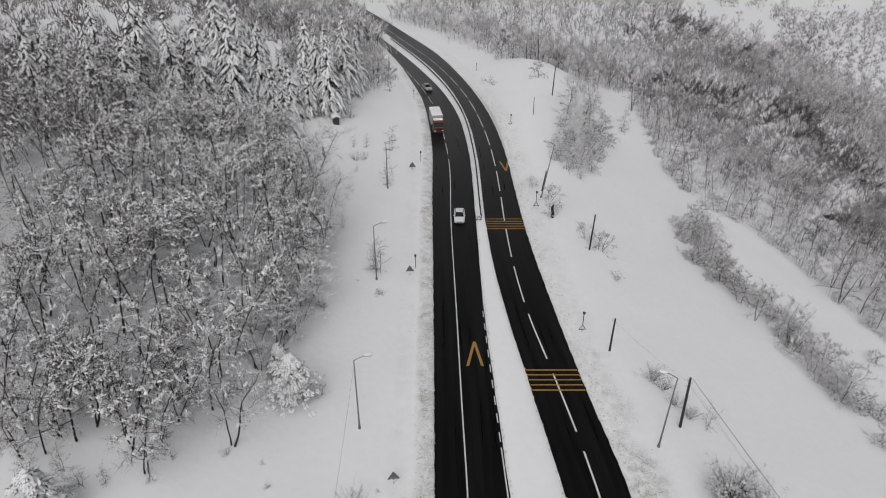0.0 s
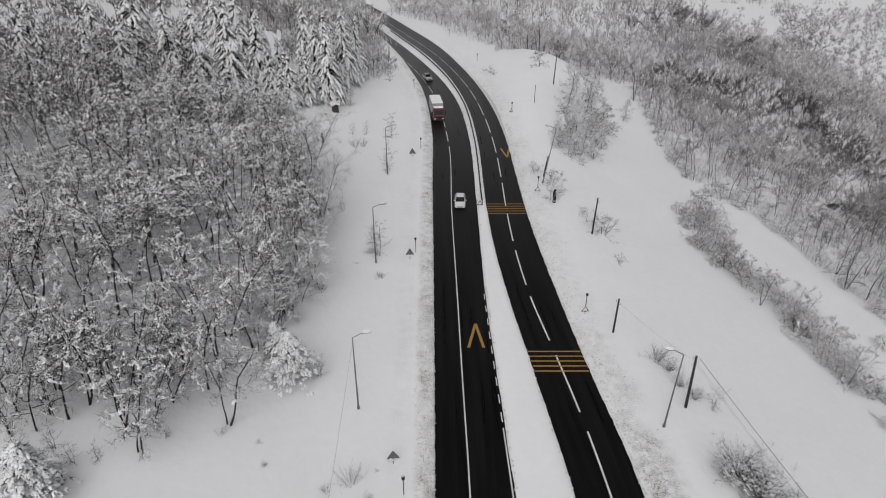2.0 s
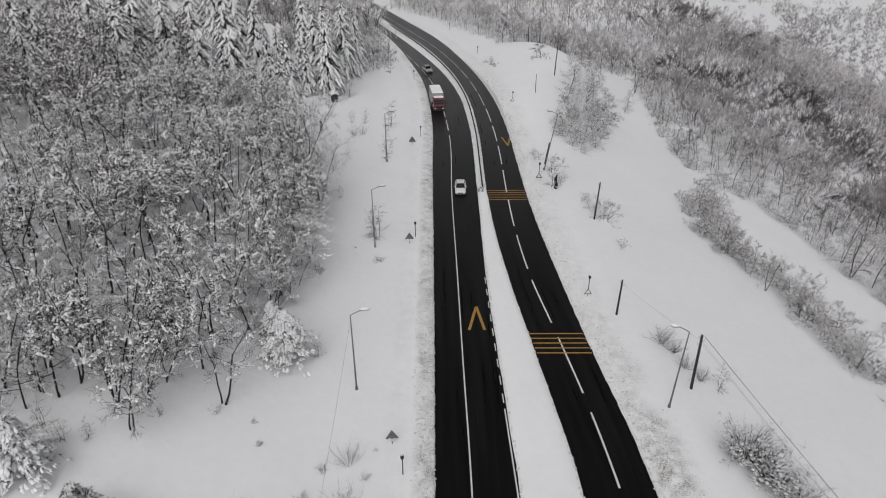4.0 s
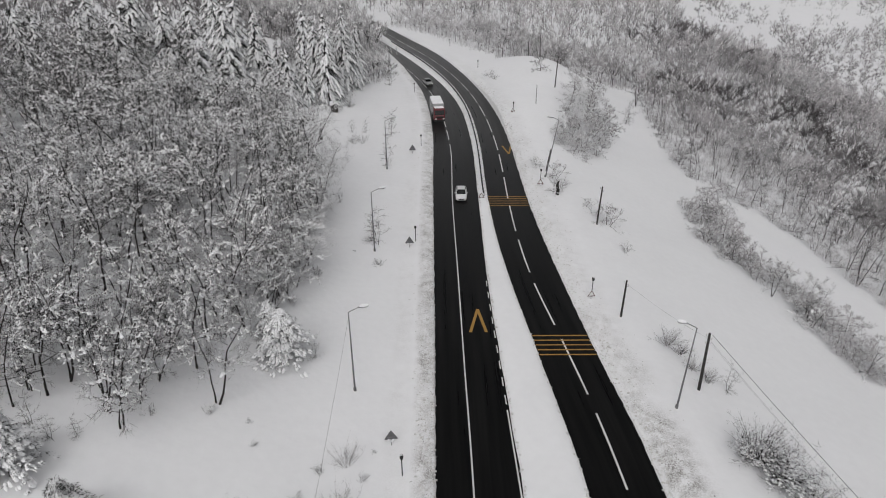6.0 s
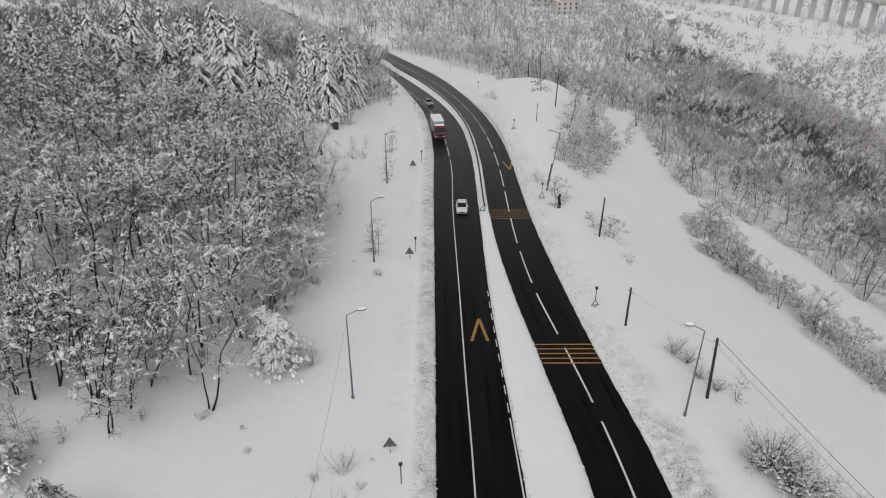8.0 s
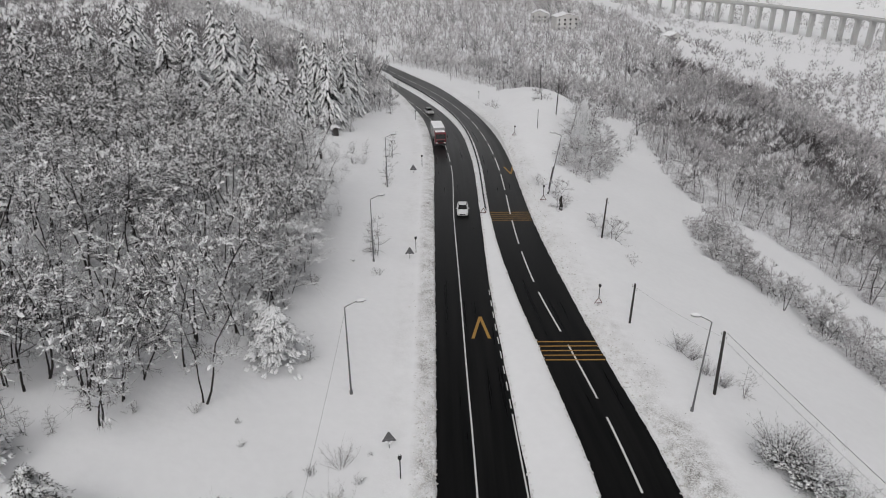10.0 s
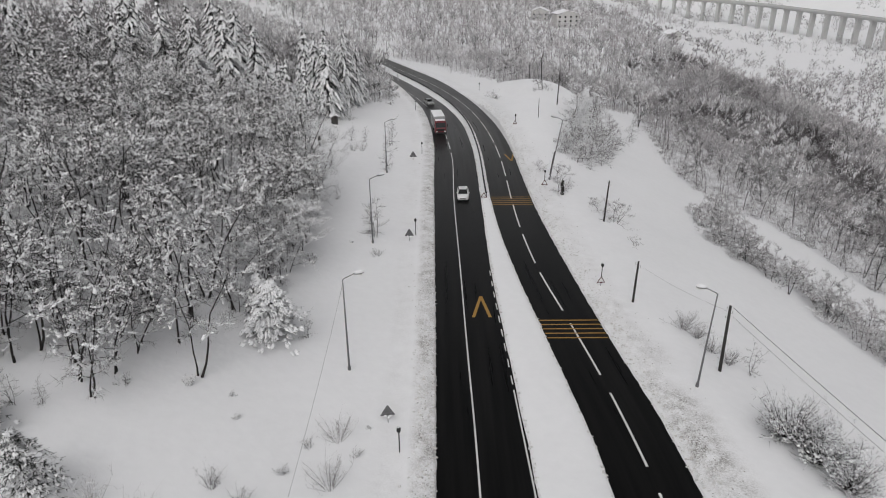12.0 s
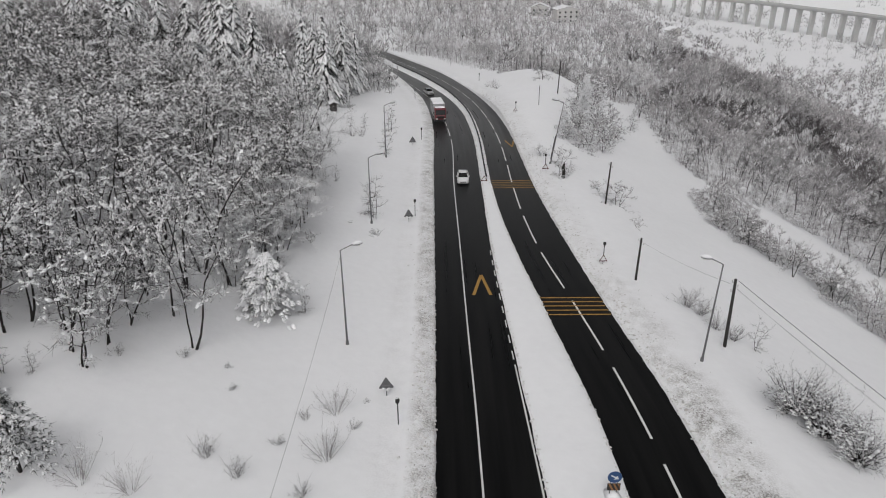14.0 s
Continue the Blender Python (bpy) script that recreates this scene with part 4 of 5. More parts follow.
frosted = [broadleaf(81 + i, h, crown=c, limbs=9, subs=2, twigs=3, spread=w, snow=s, clots=0.3, trunk_r=0.07, stems=n, sprays=1, fine_mat=m, fan=2.2, thin=1.5, fuzz=f, arcs=0.9, lump=1.05) for i, (h, c, w, s, n, m, f) in enumerate((
    (7.0, 0.14, 0.44, 0.6, 2, RIME_HAZE, 640), (8.5, 0.16, 0.38, 0.4, 1, DUSK, 640), (6.2, 0.08, 0.46, 0.9, 2, HOAR_HAZE, 660), (8.0, 0.14, 0.42, 1.1, 1, RIME_HAZE, 640), (7.5, 0.12, 0.40, 0.35, 1, RIME_HAZE, 640), (7.6, 0.10, 0.44, 1.2, 2, HOAR_HAZE, 520)))]
right_places = [p for p in scatter(right_wood, 3.5, rng, 14000) if waves(p[0], p[1], 6, 3) > -0.62 and wooded(p)]
right_places.sort(key=lambda p: p[0] + p[1])
def brush(places, rng):
    """Knee-high to man-high frosted scrub between the trees of the slope."""
    g = Geo()
    for x, y in places:
        z = float(land(x, y))
        for _ in range(170):
            a, r = rng.random() * 6.283, 2.4 * math.sqrt(rng.random())
            p = Vector((x + r * math.cos(a), y + r * math.sin(a), z - 0.15 - (0.3 * r * math.cos(a) if y < 175 else 0.0)))
            sliver(g, p, p + Vector((rng.gauss(0, 0.45), rng.gauss(0, 0.45), rng.uniform(0.7, 2.8))), 0.014, rng)
    tagged(part("slope_scrub", g, RIME_HAZE, fix=False), "grey frosted scrub between the trees of the slope", "scrub", kind="stuff")


brush(right_places[:190], rng)
grove(right_places[:190], frosted, "frosted_tree", "grey leafless tree with frosted twigs and a little snow", "tree", "frosted trees of the valley slope", rng, 0.65, 1.3, 0.0, 9.0)


def wood_stuff(name, places, label, rng, tall=(6, 10), branches=16, flakes=12, mat=None, twig=0.016):
    """Far woods: every tree a stem, a fan of boughs and flakes of snow, all in two meshes."""
    kinds = []
    for k in range(5):
        g, w, stem = Geo(), Geo(), Geo()
        foot = rng.uniform(-0.06, 0.06)
        for a in (0.0, 1.6):
            at = len(stem.v)
            dx, dy = 0.011 * math.cos(a), 0.011 * math.sin(a)
            stem.v += [(-dx, -dy, -0.05), (dx, dy, -0.05), (foot, 0.02, 0.62)]
            stem.f.append((at, at + 1, at + 2))
        for _ in range(2):
            a = rng.random() * 6.283
            sliver(stem, (foot * 0.5, 0.01, rng.uniform(0.22, 0.4)), (0.2 * math.cos(a), 0.2 * math.sin(a), rng.uniform(0.6, 0.75)), 0.007, rng)
        for i in range(7):
            a, u = i * 2.4 + rng.uniform(-0.4, 0.4), rng.uniform(0.15, 1.0)
            r = 0.37 * math.sqrt(1.05 - u * u * 0.8) * rng.uniform(0.75, 1.15)
            p0, p1 = Vector((foot * 0.5, 0.01, 0.16 + 0.3 * u)), Vector((r * math.cos(a), r * math.sin(a), 0.36 + 0.52 * u))
            limb = (p1 - p0).normalized()
            sliver(stem, p0, p1, 0.006, rng)
            for _ in range(branches):
                p = p0.lerp(p1, rng.uniform(0.3, 1.0) ** 0.8) + Vector((rng.gauss(0, 0.03), rng.gauss(0, 0.03), rng.gauss(0, 0.025)))
                way = limb * 0.9 + Vector((rng.gauss(0, 0.5), rng.gauss(0, 0.5), rng.gauss(0.25, 0.45)))
                sliver(g, p, p + way.normalized() * rng.uniform(0.07, 0.17), twig, rng)
            for _ in range(max(1, flakes // 4)):
                p = p0.lerp(p1, rng.uniform(0.5, 1.1))
                t = rng.uniform(0.010, 0.022)
                w.pillow(p + Vector((0, 0, 0.01)), limb, t * rng.uniform(1.0, 2.4), t, t * 1.1, rng, 4)
        # undergrowth about the foot
        for _ in range(branches * 2):
            a, r = rng.random() * 6.283, 0.5 * math.sqrt(rng.random())
            p = Vector((r * math.cos(a), r * math.sin(a), -0.02))
            sliver(g, p, p + Vector((rng.gauss(0, 0.06), rng.gauss(0, 0.06), rng.uniform(0.08, 0.3))), twig * 0.9, rng)
        kinds.append((g, w, stem))
    holder = empty(name, label, "woods", kind="stuff")
    for n, fabric, idx in (("crown", mat or FROST, 0), ("snow_cover", BOUGH_SNOW, 1), ("trunks", BARK, 2)):
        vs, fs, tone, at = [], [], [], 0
        local = random.Random(17)
        for x, y in places:
            g = kinds[local.randrange(5)][idx]
            h, a = local.uniform(*tall), local.random() * 6.283
            v = np.array(g.v) * h
            c, s = math.cos(a), math.sin(a)
            vs.append(np.stack([v[:, 0] * c - v[:, 1] * s + x, v[:, 0] * s + v[:, 1] * c + y, v[:, 2] + float(land(x, y))], 1))
            f = np.array([tuple(q) for q in g.f])
            fs.append(f + at)
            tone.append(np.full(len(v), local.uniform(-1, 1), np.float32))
            at += len(v)
        me = array_mesh(n, np.concatenate(vs), np.concatenate(fs), [fabric], False)
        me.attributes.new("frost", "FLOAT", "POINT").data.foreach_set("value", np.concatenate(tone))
        part(n, me, None, holder)
    for piece in holder.children:
        tagged(piece, kind="stuff")
    return holder


# the crest of the slope carries the darkest stand
crest = [(64, 208), (78, 200), (95, 203), (118, 201), (132, 190), (140, 200), (122, 220), (96, 219), (80, 214), (66, 216), (72, 258), (92, 276), (122, 262), (132, 268), (118, 290), (116, 335), (104, 335), (84, 300), (66, 266), (62, 230)]
crest_places = []


def in_patches(places, size, rng):
    """Sort places into three mixed stands."""
    out = ([], [], [])
    for p in places:
        if inside(crest, p[0], p[1]) and rng.random() < 0.8:
            crest_places.append(p)
            continue
        out[min(max(int(1.5 + 2.2 * float(waves(p[0], p[1], size, 7)) + rng.gauss(0, 0.45)), 0), 2)].append(p)
    return out


pale = [p for p in right_places[190:] if p[1] > 212 and p[0] < 72]
wood_stuff("crown_wood", pale, "pale frosted trees along the outside of the bend", rng, (5.5, 9), 36, 9, HOAR_HAZE, 0.011)
for spots, fabric, look_ in zip(in_patches([p for p in right_places[190:] if p not in pale], 11, rng), (RIME_HAZE, RIME_HAZE, HOAR_HAZE), ("grey frosted", "dark leafless", "snow-dusted")):
    wood_stuff("slope_wood", spots, look_ + " woods on the slope above the valley", rng, (5.5, 10.5), 42, 6, fabric, 0.010)

far_left = [(-104, 95), (-78, 122), (-58, 138), (-42, 160), (-44, 230), (-64, 250), (-115, 340), (-180, 450), (-270, 600), (-450, 640), (-420, 200), (-250, 60), (-110, 50)]
wood_stuff("hill_wood", scatter(far_left, 6.6, rng, 16000)[:900], "snowy woods over the hill behind the spruces", rng, (8, 14), 14, 2, DUSK, 0.018)
bend_near = [(-14.5, 186), (-22, 172), (-32, 168), (-44, 185), (-46, 222), (-24, 222), (-18, 205)]
wood_stuff("bend_bushes", scatter(bend_near, 2.6, rng, 4000), "pale frosted bushes crowding the inside of the bend", rng, (4.5, 7.5), 22, 14, HOAR_HAZE)
bend_far = [(-18.5, 221), (-46, 222), (-62, 240), (-110, 330), (-175, 440), (-260, 560), (-228, 590), (-118, 425), (-42.5, 290), (-27, 246)]
spots = [p for p in scatter(bend_far, 2.9, rng, 16000) if p[1] < 268] + [p for p in scatter(bend_far, 4.8, rng, 16000) if p[1] >= 268]
# pale twigs carry the distance haze as well as frost
wood_stuff("bend_wood", spots, "frosted trees, paled as by haze, hiding the road past the bend", rng, (9.5, 14), 14, 3, HOAR_HAZE, 0.019)
ahead = [(6, 285), (30, 262), (60, 256), (112, 258), (118, 330), (135, 420), (140, 560), (60, 700), (-60, 700), (-190, 600), (-92, 430), (-42, 338), (-27, 322)]
houses = ((78, 466), (76, 452), (74, 440), (66, 500), (65, 488), (188, 588), (185, 574), (182, 562))
spots = [p for p in scatter(ahead, 5.2, rng, 24000) if wooded(p) and all(math.hypot(p[0] - x, p[1] - y) > 9 for x, y in houses)][:1350]
# haze over the ridge is put into the paler twig colours
for spots, fabric, look_ in zip(in_patches(spots, 18, rng), (RIME_HAZE, HOAR_HAZE, HOAR_HAZE), ("grey frosted", "pale hoary", "snow-dusted")):
    wood_stuff("ridge_wood", spots, look_ + " woods on the ridge beyond the bend, paled as by haze", rng, (7, 12), 10, 5 if look_ == "snow-dusted" else 2, fabric, 0.019)
valley_rim = [(120, 62), (150, 80), (163, 130), (162, 200), (148, 262), (114, 260), (122, 216), (133, 170), (131, 110)]
valley_near = [(122, 60), (131, 110), (132, 170), (121, 216), (113, 260), (135, 420), (260, 430), (300, 250), (280, 100), (200, 30)]
spots = [p for p in scatter(valley_rim, 3.6, rng, 9000) + scatter(valley_near, 6.0, rng, 30000) if wooded(p)][:1500]
# valley side: lighter twigs in place of dark ones, for haze
for spots, fabric, look_ in zip(in_patches(spots, 16, rng), (RIME_HAZE, RIME_HAZE, HOAR_HAZE), ("grey frosted", "pale hoary", "snow-dusted")):
    wood_stuff("valley_wood", spots, look_ + " woods down the valley side, paled as by haze", rng, (7, 11), 12, 3, fabric, 0.02)
wood_stuff("crest_wood", crest_places, "dark leafless woods along the crest of the slope", rng, (7, 10.5), 36, 4, FROST, 0.010)
valley_far = [(140, 425), (160, 560), (250, 720), (440, 700), (450, 400), (380, 120), (284, 100), (304, 250), (264, 435)]
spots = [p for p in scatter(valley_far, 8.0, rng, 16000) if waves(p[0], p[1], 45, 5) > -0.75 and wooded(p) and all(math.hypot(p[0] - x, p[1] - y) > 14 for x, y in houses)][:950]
# no haze in the air here: even mid-grey twigs imitate it
wood_stuff("lower_valley_wood", spots, "frosted woods low in the valley, hazed by their grey colour", rng, (7, 11), 10, 1, DUSK, 0.019)
floor_wood = [(300, 560), (420, 500), (700, 700), (800, 1300), (500, 1500), (200, 1250), (180, 800)]
spots = [p for p in scatter(floor_wood, 11.0, rng, 9000) if waves(p[0], p[1], 70, 2) > -0.05][:420]
wood_stuff("valley_floor_wood", spots, "far snowy trees scattered on the valley floor", rng, (12, 18), 8, 1, HOAR_HAZE, 0.024)
beyond = [(300, 1500), (700, 1330), (1200, 1000), (1600, 1300), (1500, 2200), (500, 2300), (-600, 2000), (-600, 1300)]
wood_stuff("far_hill_wood", scatter(beyond, 28.0, rng, 5000)[:420], "pale woods on the hills past the valley", rng, (12, 20), 8, 2)

# thicket in a line across the snowfield
thicket_line = spline((66, 72, 80, 88, 96, 105, 116), (54, 52.5, 51.5, 50.2, 46.5, 45.2, 46.5))
bushes = [broadleaf(101 + i, h, crown=0.06, limbs=13, subs=4, twigs=3, spread=w, snow=s, clots=0.35, trunk_r=0.05, stems=3, lean=0.22, sprays=1, fine_mat=m, thin=1.55, lump=0.9, arcs=0.8, fuzz=900, fan=1.2) for i, (h, w, s, m) in enumerate(((3.0, 0.62, 0.8, HOAR_HAZE), (3.8, 0.55, 0.6, RIME_HAZE), (2.6, 0.66, 0.8, RIME_HAZE)))]
THICKET = "grey leafless bush with frost and snow on fine twigs"
thicket_places = []
for k in range(62):
    y = 65 + 52 * k / 61 + rng.uniform(-0.9, 0.9)
    if waves(0.0, y, 3.2, 2) > -0.75:
        thicket_places.append((float(thicket_line(y)) + rng.uniform(-2.2, 4.2), y))
grove(thicket_places, bushes, "thicket_bush", THICKET, "bush", "bushes of the thicket", rng, 0.85, 1.55)
# bushes along the lower wood's rim
rim = [(54, 150), (53, 137), (56, 130), (61, 127.5), (66, 123), (69, 117), (70.5, 108), (71, 100), (73, 94), (75.5, 87), (77, 80), (66.9, 81.3), (53.7, 60.3), (55.5, 58.5), (57.5, 200), (56.5, 194), (56, 188), (55.5, 182), (55, 176), (54.5, 170), (53.8, 164), (53.5, 157), (53, 145), (58.5, 129), (79, 74), (81.5, 69), (68, 120), (70, 113)]
grove(rim, bushes, "rim_bush", THICKET, "bush", "bushes on the rim of the wood", rng, 0.8, 1.3)
# cluster on the knoll beside the poles
snowy = [broadleaf(121, 7.5, crown=0.12, limbs=11, subs=5, twigs=5, spread=0.36, snow=1.2, trunk_r=0.09, fine_mat=RIME_HAZE, thin=1.3, fuzz=700, clots=0.7, lump=0.95), broadleaf(122, 5.0, crown=0.1, limbs=10, subs=4, twigs=5, spread=0.45, snow=0.8, trunk_r=0.07, stems=2)]
for k, (x, y, s) in enumerate(((27.6, 133, 0.75), (33.0, 138, 0.8), (31.5, 147, 1.4), (34.5, 147, 1.2), (33, 155, 1.4), (30.5, 128, 1.0), (38, 157, 0.9), (45.5, 166, 0.7), (47, 168.5, 0.75), (35.5, 143, 0.8), (37, 165, 1.0))):
    plant("snowy_tree", snowy[k % 2], x, y, "bushy leafless tree thick with snow beside the poles", "tree", "trees on the knoll", k * 1.3, s)
for x, y, s, k in ((23.1, 128, 0.9, 0), (24.5, 124.5, 0.8, 1), (27, 122, 0.7, 2), (23.5, 95.5, 0.85, 0), (24.6, 92.3, 1.0, 1), (22.6, 98.5, 0.6, 2), (25.6, 84.0, 0.45, 1), (17.9, 101.8, 0.75, 0), (18.6, 107.5, 0.95, 1), (19.6, 104.5, 0.8, 2), (16.4, 113.5, 0.7, 0), (25.3, 178.5, 1.3, 1)):
    plant("bare_bush", bushes[k], x, y, "leafless bush poking through the snow", "bush", "bushes on the roadside snow", x * 3.1, s)

knoll_spruce = laden_spruce(123, 11.5, 0.19)
plant("spruce_tree", laden_spruce(124, 4.6, 0.34), 24.2, 134.5, "small spruce drooping under snow beside a leaning pole", "tree", "", 2.0)
plant("spruce_tree", knoll_spruce, 29.0, 141.5, "snow-laden spruce among the bushes of the knoll", "tree", "", 0.4)
for k, (x, y, s) in enumerate(((33.5, 170, 1.1), (31.0, 163, 1.2), (36.5, 177, 1.0), (40.5, 186, 0.9), (38.5, 172, 1.0), (43.5, 192, 1.0))):
    again(bpy.data.objects["snowy_tree" if k % 2 else "snowy_tree.001"], x, y, k * 2.1, s)
knoll = [(23.5, 127), (30, 124), (36, 141), (39.5, 154), (40.5, 164), (36, 168), (30, 160), (25, 143)]
grove(scatter(knoll, 2.6, rng, 1500)[:26], bushes, "knoll_bush", THICKET, "bush", "bushes on the knoll", rng, 0.9, 1.5)

# lone tall tree in the lower wood, and trees along the upper edge
bare = [broadleaf(131, 9.0, crown=0.22, limbs=9, subs=5, twigs=5, spread=0.42, snow=0.45, trunk_r=0.13, stems=2, sprays=2)]
plant("bare_tree", bare[0], 71.5, 101.0, "spreading leafless tree with a dark forked trunk", "tree", "", 0.5, 1.0)
again(bpy.data.objects["bare_tree"], 53.5, 187, 2.0, 1.0)
again(bpy.data.objects["bare_tree"], 47.5, 83.8, 1.2, 0.55)

# ---- shrubs and saplings on the left snow ----
sapling = broadleaf(141, 6.2, crown=0.12, limbs=18, subs=4, twigs=3, spread=0.24, snow=0.2, clots=0.15, trunk_r=0.04, lean=0.08, stems=3, sprays=1, fine_mat=DUSK, thin=0.7, fuzz=250, fan=0.8, lump=0.6)
for x, y, s, t in ((-9.0, 82.3, 1.05, 0.3), (-10.4, 130.5, 1.0, 1.0), (-10.1, 113.2, 0.95, 2.0), (-21.0, 147.4, 0.9, 3.0), (-13.1, 55.8, 0.55, 1.2), (-13.7, 175.0, 0.8, 0.2), (-9.8, 84.0, 0.8, 1.7), (-18.6, 107.8, 0.5, 0.9), (-15.6, 93.3, 0.42, 2.0), (-30.9, 39.9, 0.5, 0.4), (-29.3, 40.6, 0.4, 2.2), (-33.0, 41.2, 0.6, 1.1), (-35.4, 40.2, 0.65, 3.0), (-32.0, 39.0, 0.45, 4.0), (-17.9, 129, 0.5, 0.1), (-15.5, 130.3, 0.55, 1.4)):
    plant("sapling", sapling, x, y, "thin young leafless tree standing in the snow", "tree", "saplings on the roadside snow", t, s)
low = [shrub(151, 1.4, 20, 0.8, 6, 0.10, FROST, 0.007), shrub(152, 2.0, 22, 0.7, 6, 0.06, RIME_HAZE, 0.007), shrub(153, 1.0, 20, 1.0, 6, 0.3, FROST, 0.008)]
for x, y, s, k in ((-16.0, 35.4, 1.2, 0), (-13.7, 34.2, 1.1, 0), (-11.8, 37.9, 0.8, 2), (-8.4, 42.2, 1.25, 1), (-6.9, 40.8, 0.8, 2), (-8.3, 37.2, 1.35, 1), (-22.0, 31.6, 1.4, 1), (-19.1, 31.5, 1.2, 1), (-17.1, 45.2, 0.5, 2), (-16.2, 42.6, 0.55, 2),
                   (-11.9, 79.3, 0.4, 2), (-8.5, 76.6, 1.1, 2), (-16.9, 122.4, 1.1, 1), (-15.4, 123.3, 1.0, 1), (-15.6, 71.2, 1.6, 2), (-20.6, 45.4, 0.9, 2), (-10.4, 41.0, 0.7, 0), (-9.4, 33.6, 0.9, 0), (-6.2, 44.0, 0.4, 2), (-25.0, 44.0, 1.0, 2), (12.6, 183, 1.3, 1), (11.3, 186, 1.1, 2), (13.4, 180, 1.2, 0)):
    plant("low_shrub", low[k], x, y, "low leafless shrub poking out of deep snow", "bush", "low shrubs in the snow", x * 2.7, s)
# the big bush right of the road, its neighbours by the pole
big = shrub(161, 3.3, 76, 1.25, 7, 0.62, TWIG, 0.013)
for x, y, s, t in ((27.9, 44.4, 1.2, 0.0), (29.2, 42.0, 1.15, 1.9), (30.3, 39.2, 1.05, 4.0)):
    plant("big_bush", big, x, y, "wide leafless bush loaded with snow", "bush", "big bushes below the lamp", t, s)
mid = shrub(162, 2.4, 34, 0.9, 6, 0.12, DUSK, 0.009)
for x, y, s in ((24.6, 61.2, 1.05), (25.6, 59.9, 0.9), (26.3, 57.2, 0.8), (27.2, 55.4, 0.75)):
    plant("bare_bush", mid, x, y, "leafless bush poking through the snow beside a wooden pole", "bush", "bushes on the roadside snow", x * 5, s)
plant("sapling", sapling, 29.0, 54.6, "crooked young tree with clots of snow", "tree", "saplings on the roadside snow", 2.2, 0.6)

# ---- poles, lamps, wires ----
def street_lamp(x, y, height, side, reach=1.0, lean=0.0):
    """Tapered steel mast with a bent arm and a snow-topped head; side: which way the arm points."""
    z = ground_z(x, y)
    lamp = empty("street_lamp", "tall grey steel street lamp with snow on its head", "street lamp", "lamps along the road", at=(x, y, z))
    part("mast", Geo().tube([(0, 0, -0.4), (lean * 0.4, 0, height * 0.4), (lean, 0, height)], [0.10, 0.08, 0.055], 10), STEEL, lamp, smooth=True)
    part("base_collar", Geo().tube([(0, 0, -0.2), (0, 0, 0.35)], [0.16, 0.14], 10), STEEL, lamp)
    tip = (lean + side * reach, 0.25, height + 0.42)
    part("arm", Geo().tube([(lean, 0, height - 0.05), (lean + side * 0.15, 0.02, height + 0.08), tip], [0.05, 0.045, 0.04], 8), STEEL, lamp, smooth=True)
    g = Geo()
    rings = []
    for u, w, h in ((-0.12, 0.05, 0.05), (0.05, 0.13, 0.08), (0.45, 0.17, 0.10), (0.75, 0.12, 0.07), (0.85, 0.03, 0.03)):
        rings.append([(tip[0] + side * u, tip[1] + w * math.cos(a), tip[2] + 0.15 * u + h * math.sin(a)) for a in np.linspace(0, 2 * math.pi, 8, endpoint=False)])
    head = part("lamp_head", g.loft(rings), STEEL, lamp, smooth=True)
    g = Geo()
    g.box((min(tip[0] + side * 0.1, tip[0] + side * 0.65), tip[1] - 0.09, tip[2] - 0.08), (max(tip[0] + side * 0.1, tip[0] + side * 0.65), tip[1] + 0.09, tip[2] - 0.04))
    part("lamp_glass", g, LAMP_GLASS, head, "pale glass cover")
    rings = []
    for u, w, h in ((-0.05, 0.05, 0.03), (0.12, 0.20, 0.20), (0.45, 0.26, 0.27), (0.75, 0.2, 0.2), (0.92, 0.04, 0.03)):
        rings.append([(tip[0] + side * u, tip[1] + w * math.cos(a), tip[2] + 0.08 + 0.15 * u + h * max(math.sin(a), -0.2)) for a in np.linspace(0, 2 * math.pi, 8, endpoint=False)])
    part("snow_cap", Geo().loft(rings), BOUGH_SNOW, lamp, "cap of snow", smooth=True)
    return lamp


street_lamp(-8.75, 51.9, 9.2, 1)
street_lamp(-9.35, 80.4, 8.6, 1)
street_lamp(-9.95, 111.5, 8.7, 1)
street_lamp(22.2, 50.0, 9.3, -1, 0.95, 0.35)
street_lamp(17.3, 108.5, 10.0, -1, 1.0, 1.6)
street_lamp(-8.36, 20.5, 9.2, 1)


def utility_pole(x, y, height, arms=3, lean=0.0, thick=0.13):
    z = ground_z(x, y)
    pole = empty("utility_pole", "dark tarred wooden utility pole standing in the snow", "utility pole", "wooden poles", at=(x, y, z))
    part("pole", Geo().tube([(0, 0, -0.4), (lean * 0.5, 0, height * 0.5), (lean, 0, height)], [thick, thick * 0.9, thick * 0.75], 9), POLE_WOOD, pole, smooth=True)
    for k in range(arms):
        h = height - 0.35 - 0.45 * k
        s = 1 if k % 2 else -1
        br = part("bracket", Geo().tube([(lean * h / height, 0, h), (lean * h / height + s * 0.28, 0, h + 0.02), (lean * h / height + s * 0.28, 0, h + 0.15)], [0.018, 0.018, 0.015], 5), DARK_STEEL, pole)
        part("insulator", Geo().tube([(lean * h / height + s * 0.28, 0, h + 0.12), (lean * h / height + s * 0.28, 0, h + 0.19), (lean * h / height + s * 0.28, 0, h + 0.27)], [0.05, 0.06, 0.03], 7), LAMP_GLASS, br, "pale insulator")
    return pole


utility_pole(25.7, 53.7, 7.0, 3, -0.15, 0.16)
utility_pole(20.4, 65.5, 4.9, 2, 0.1)
utility_pole(22.9, 91.8, 6.2, 2, 0.25)
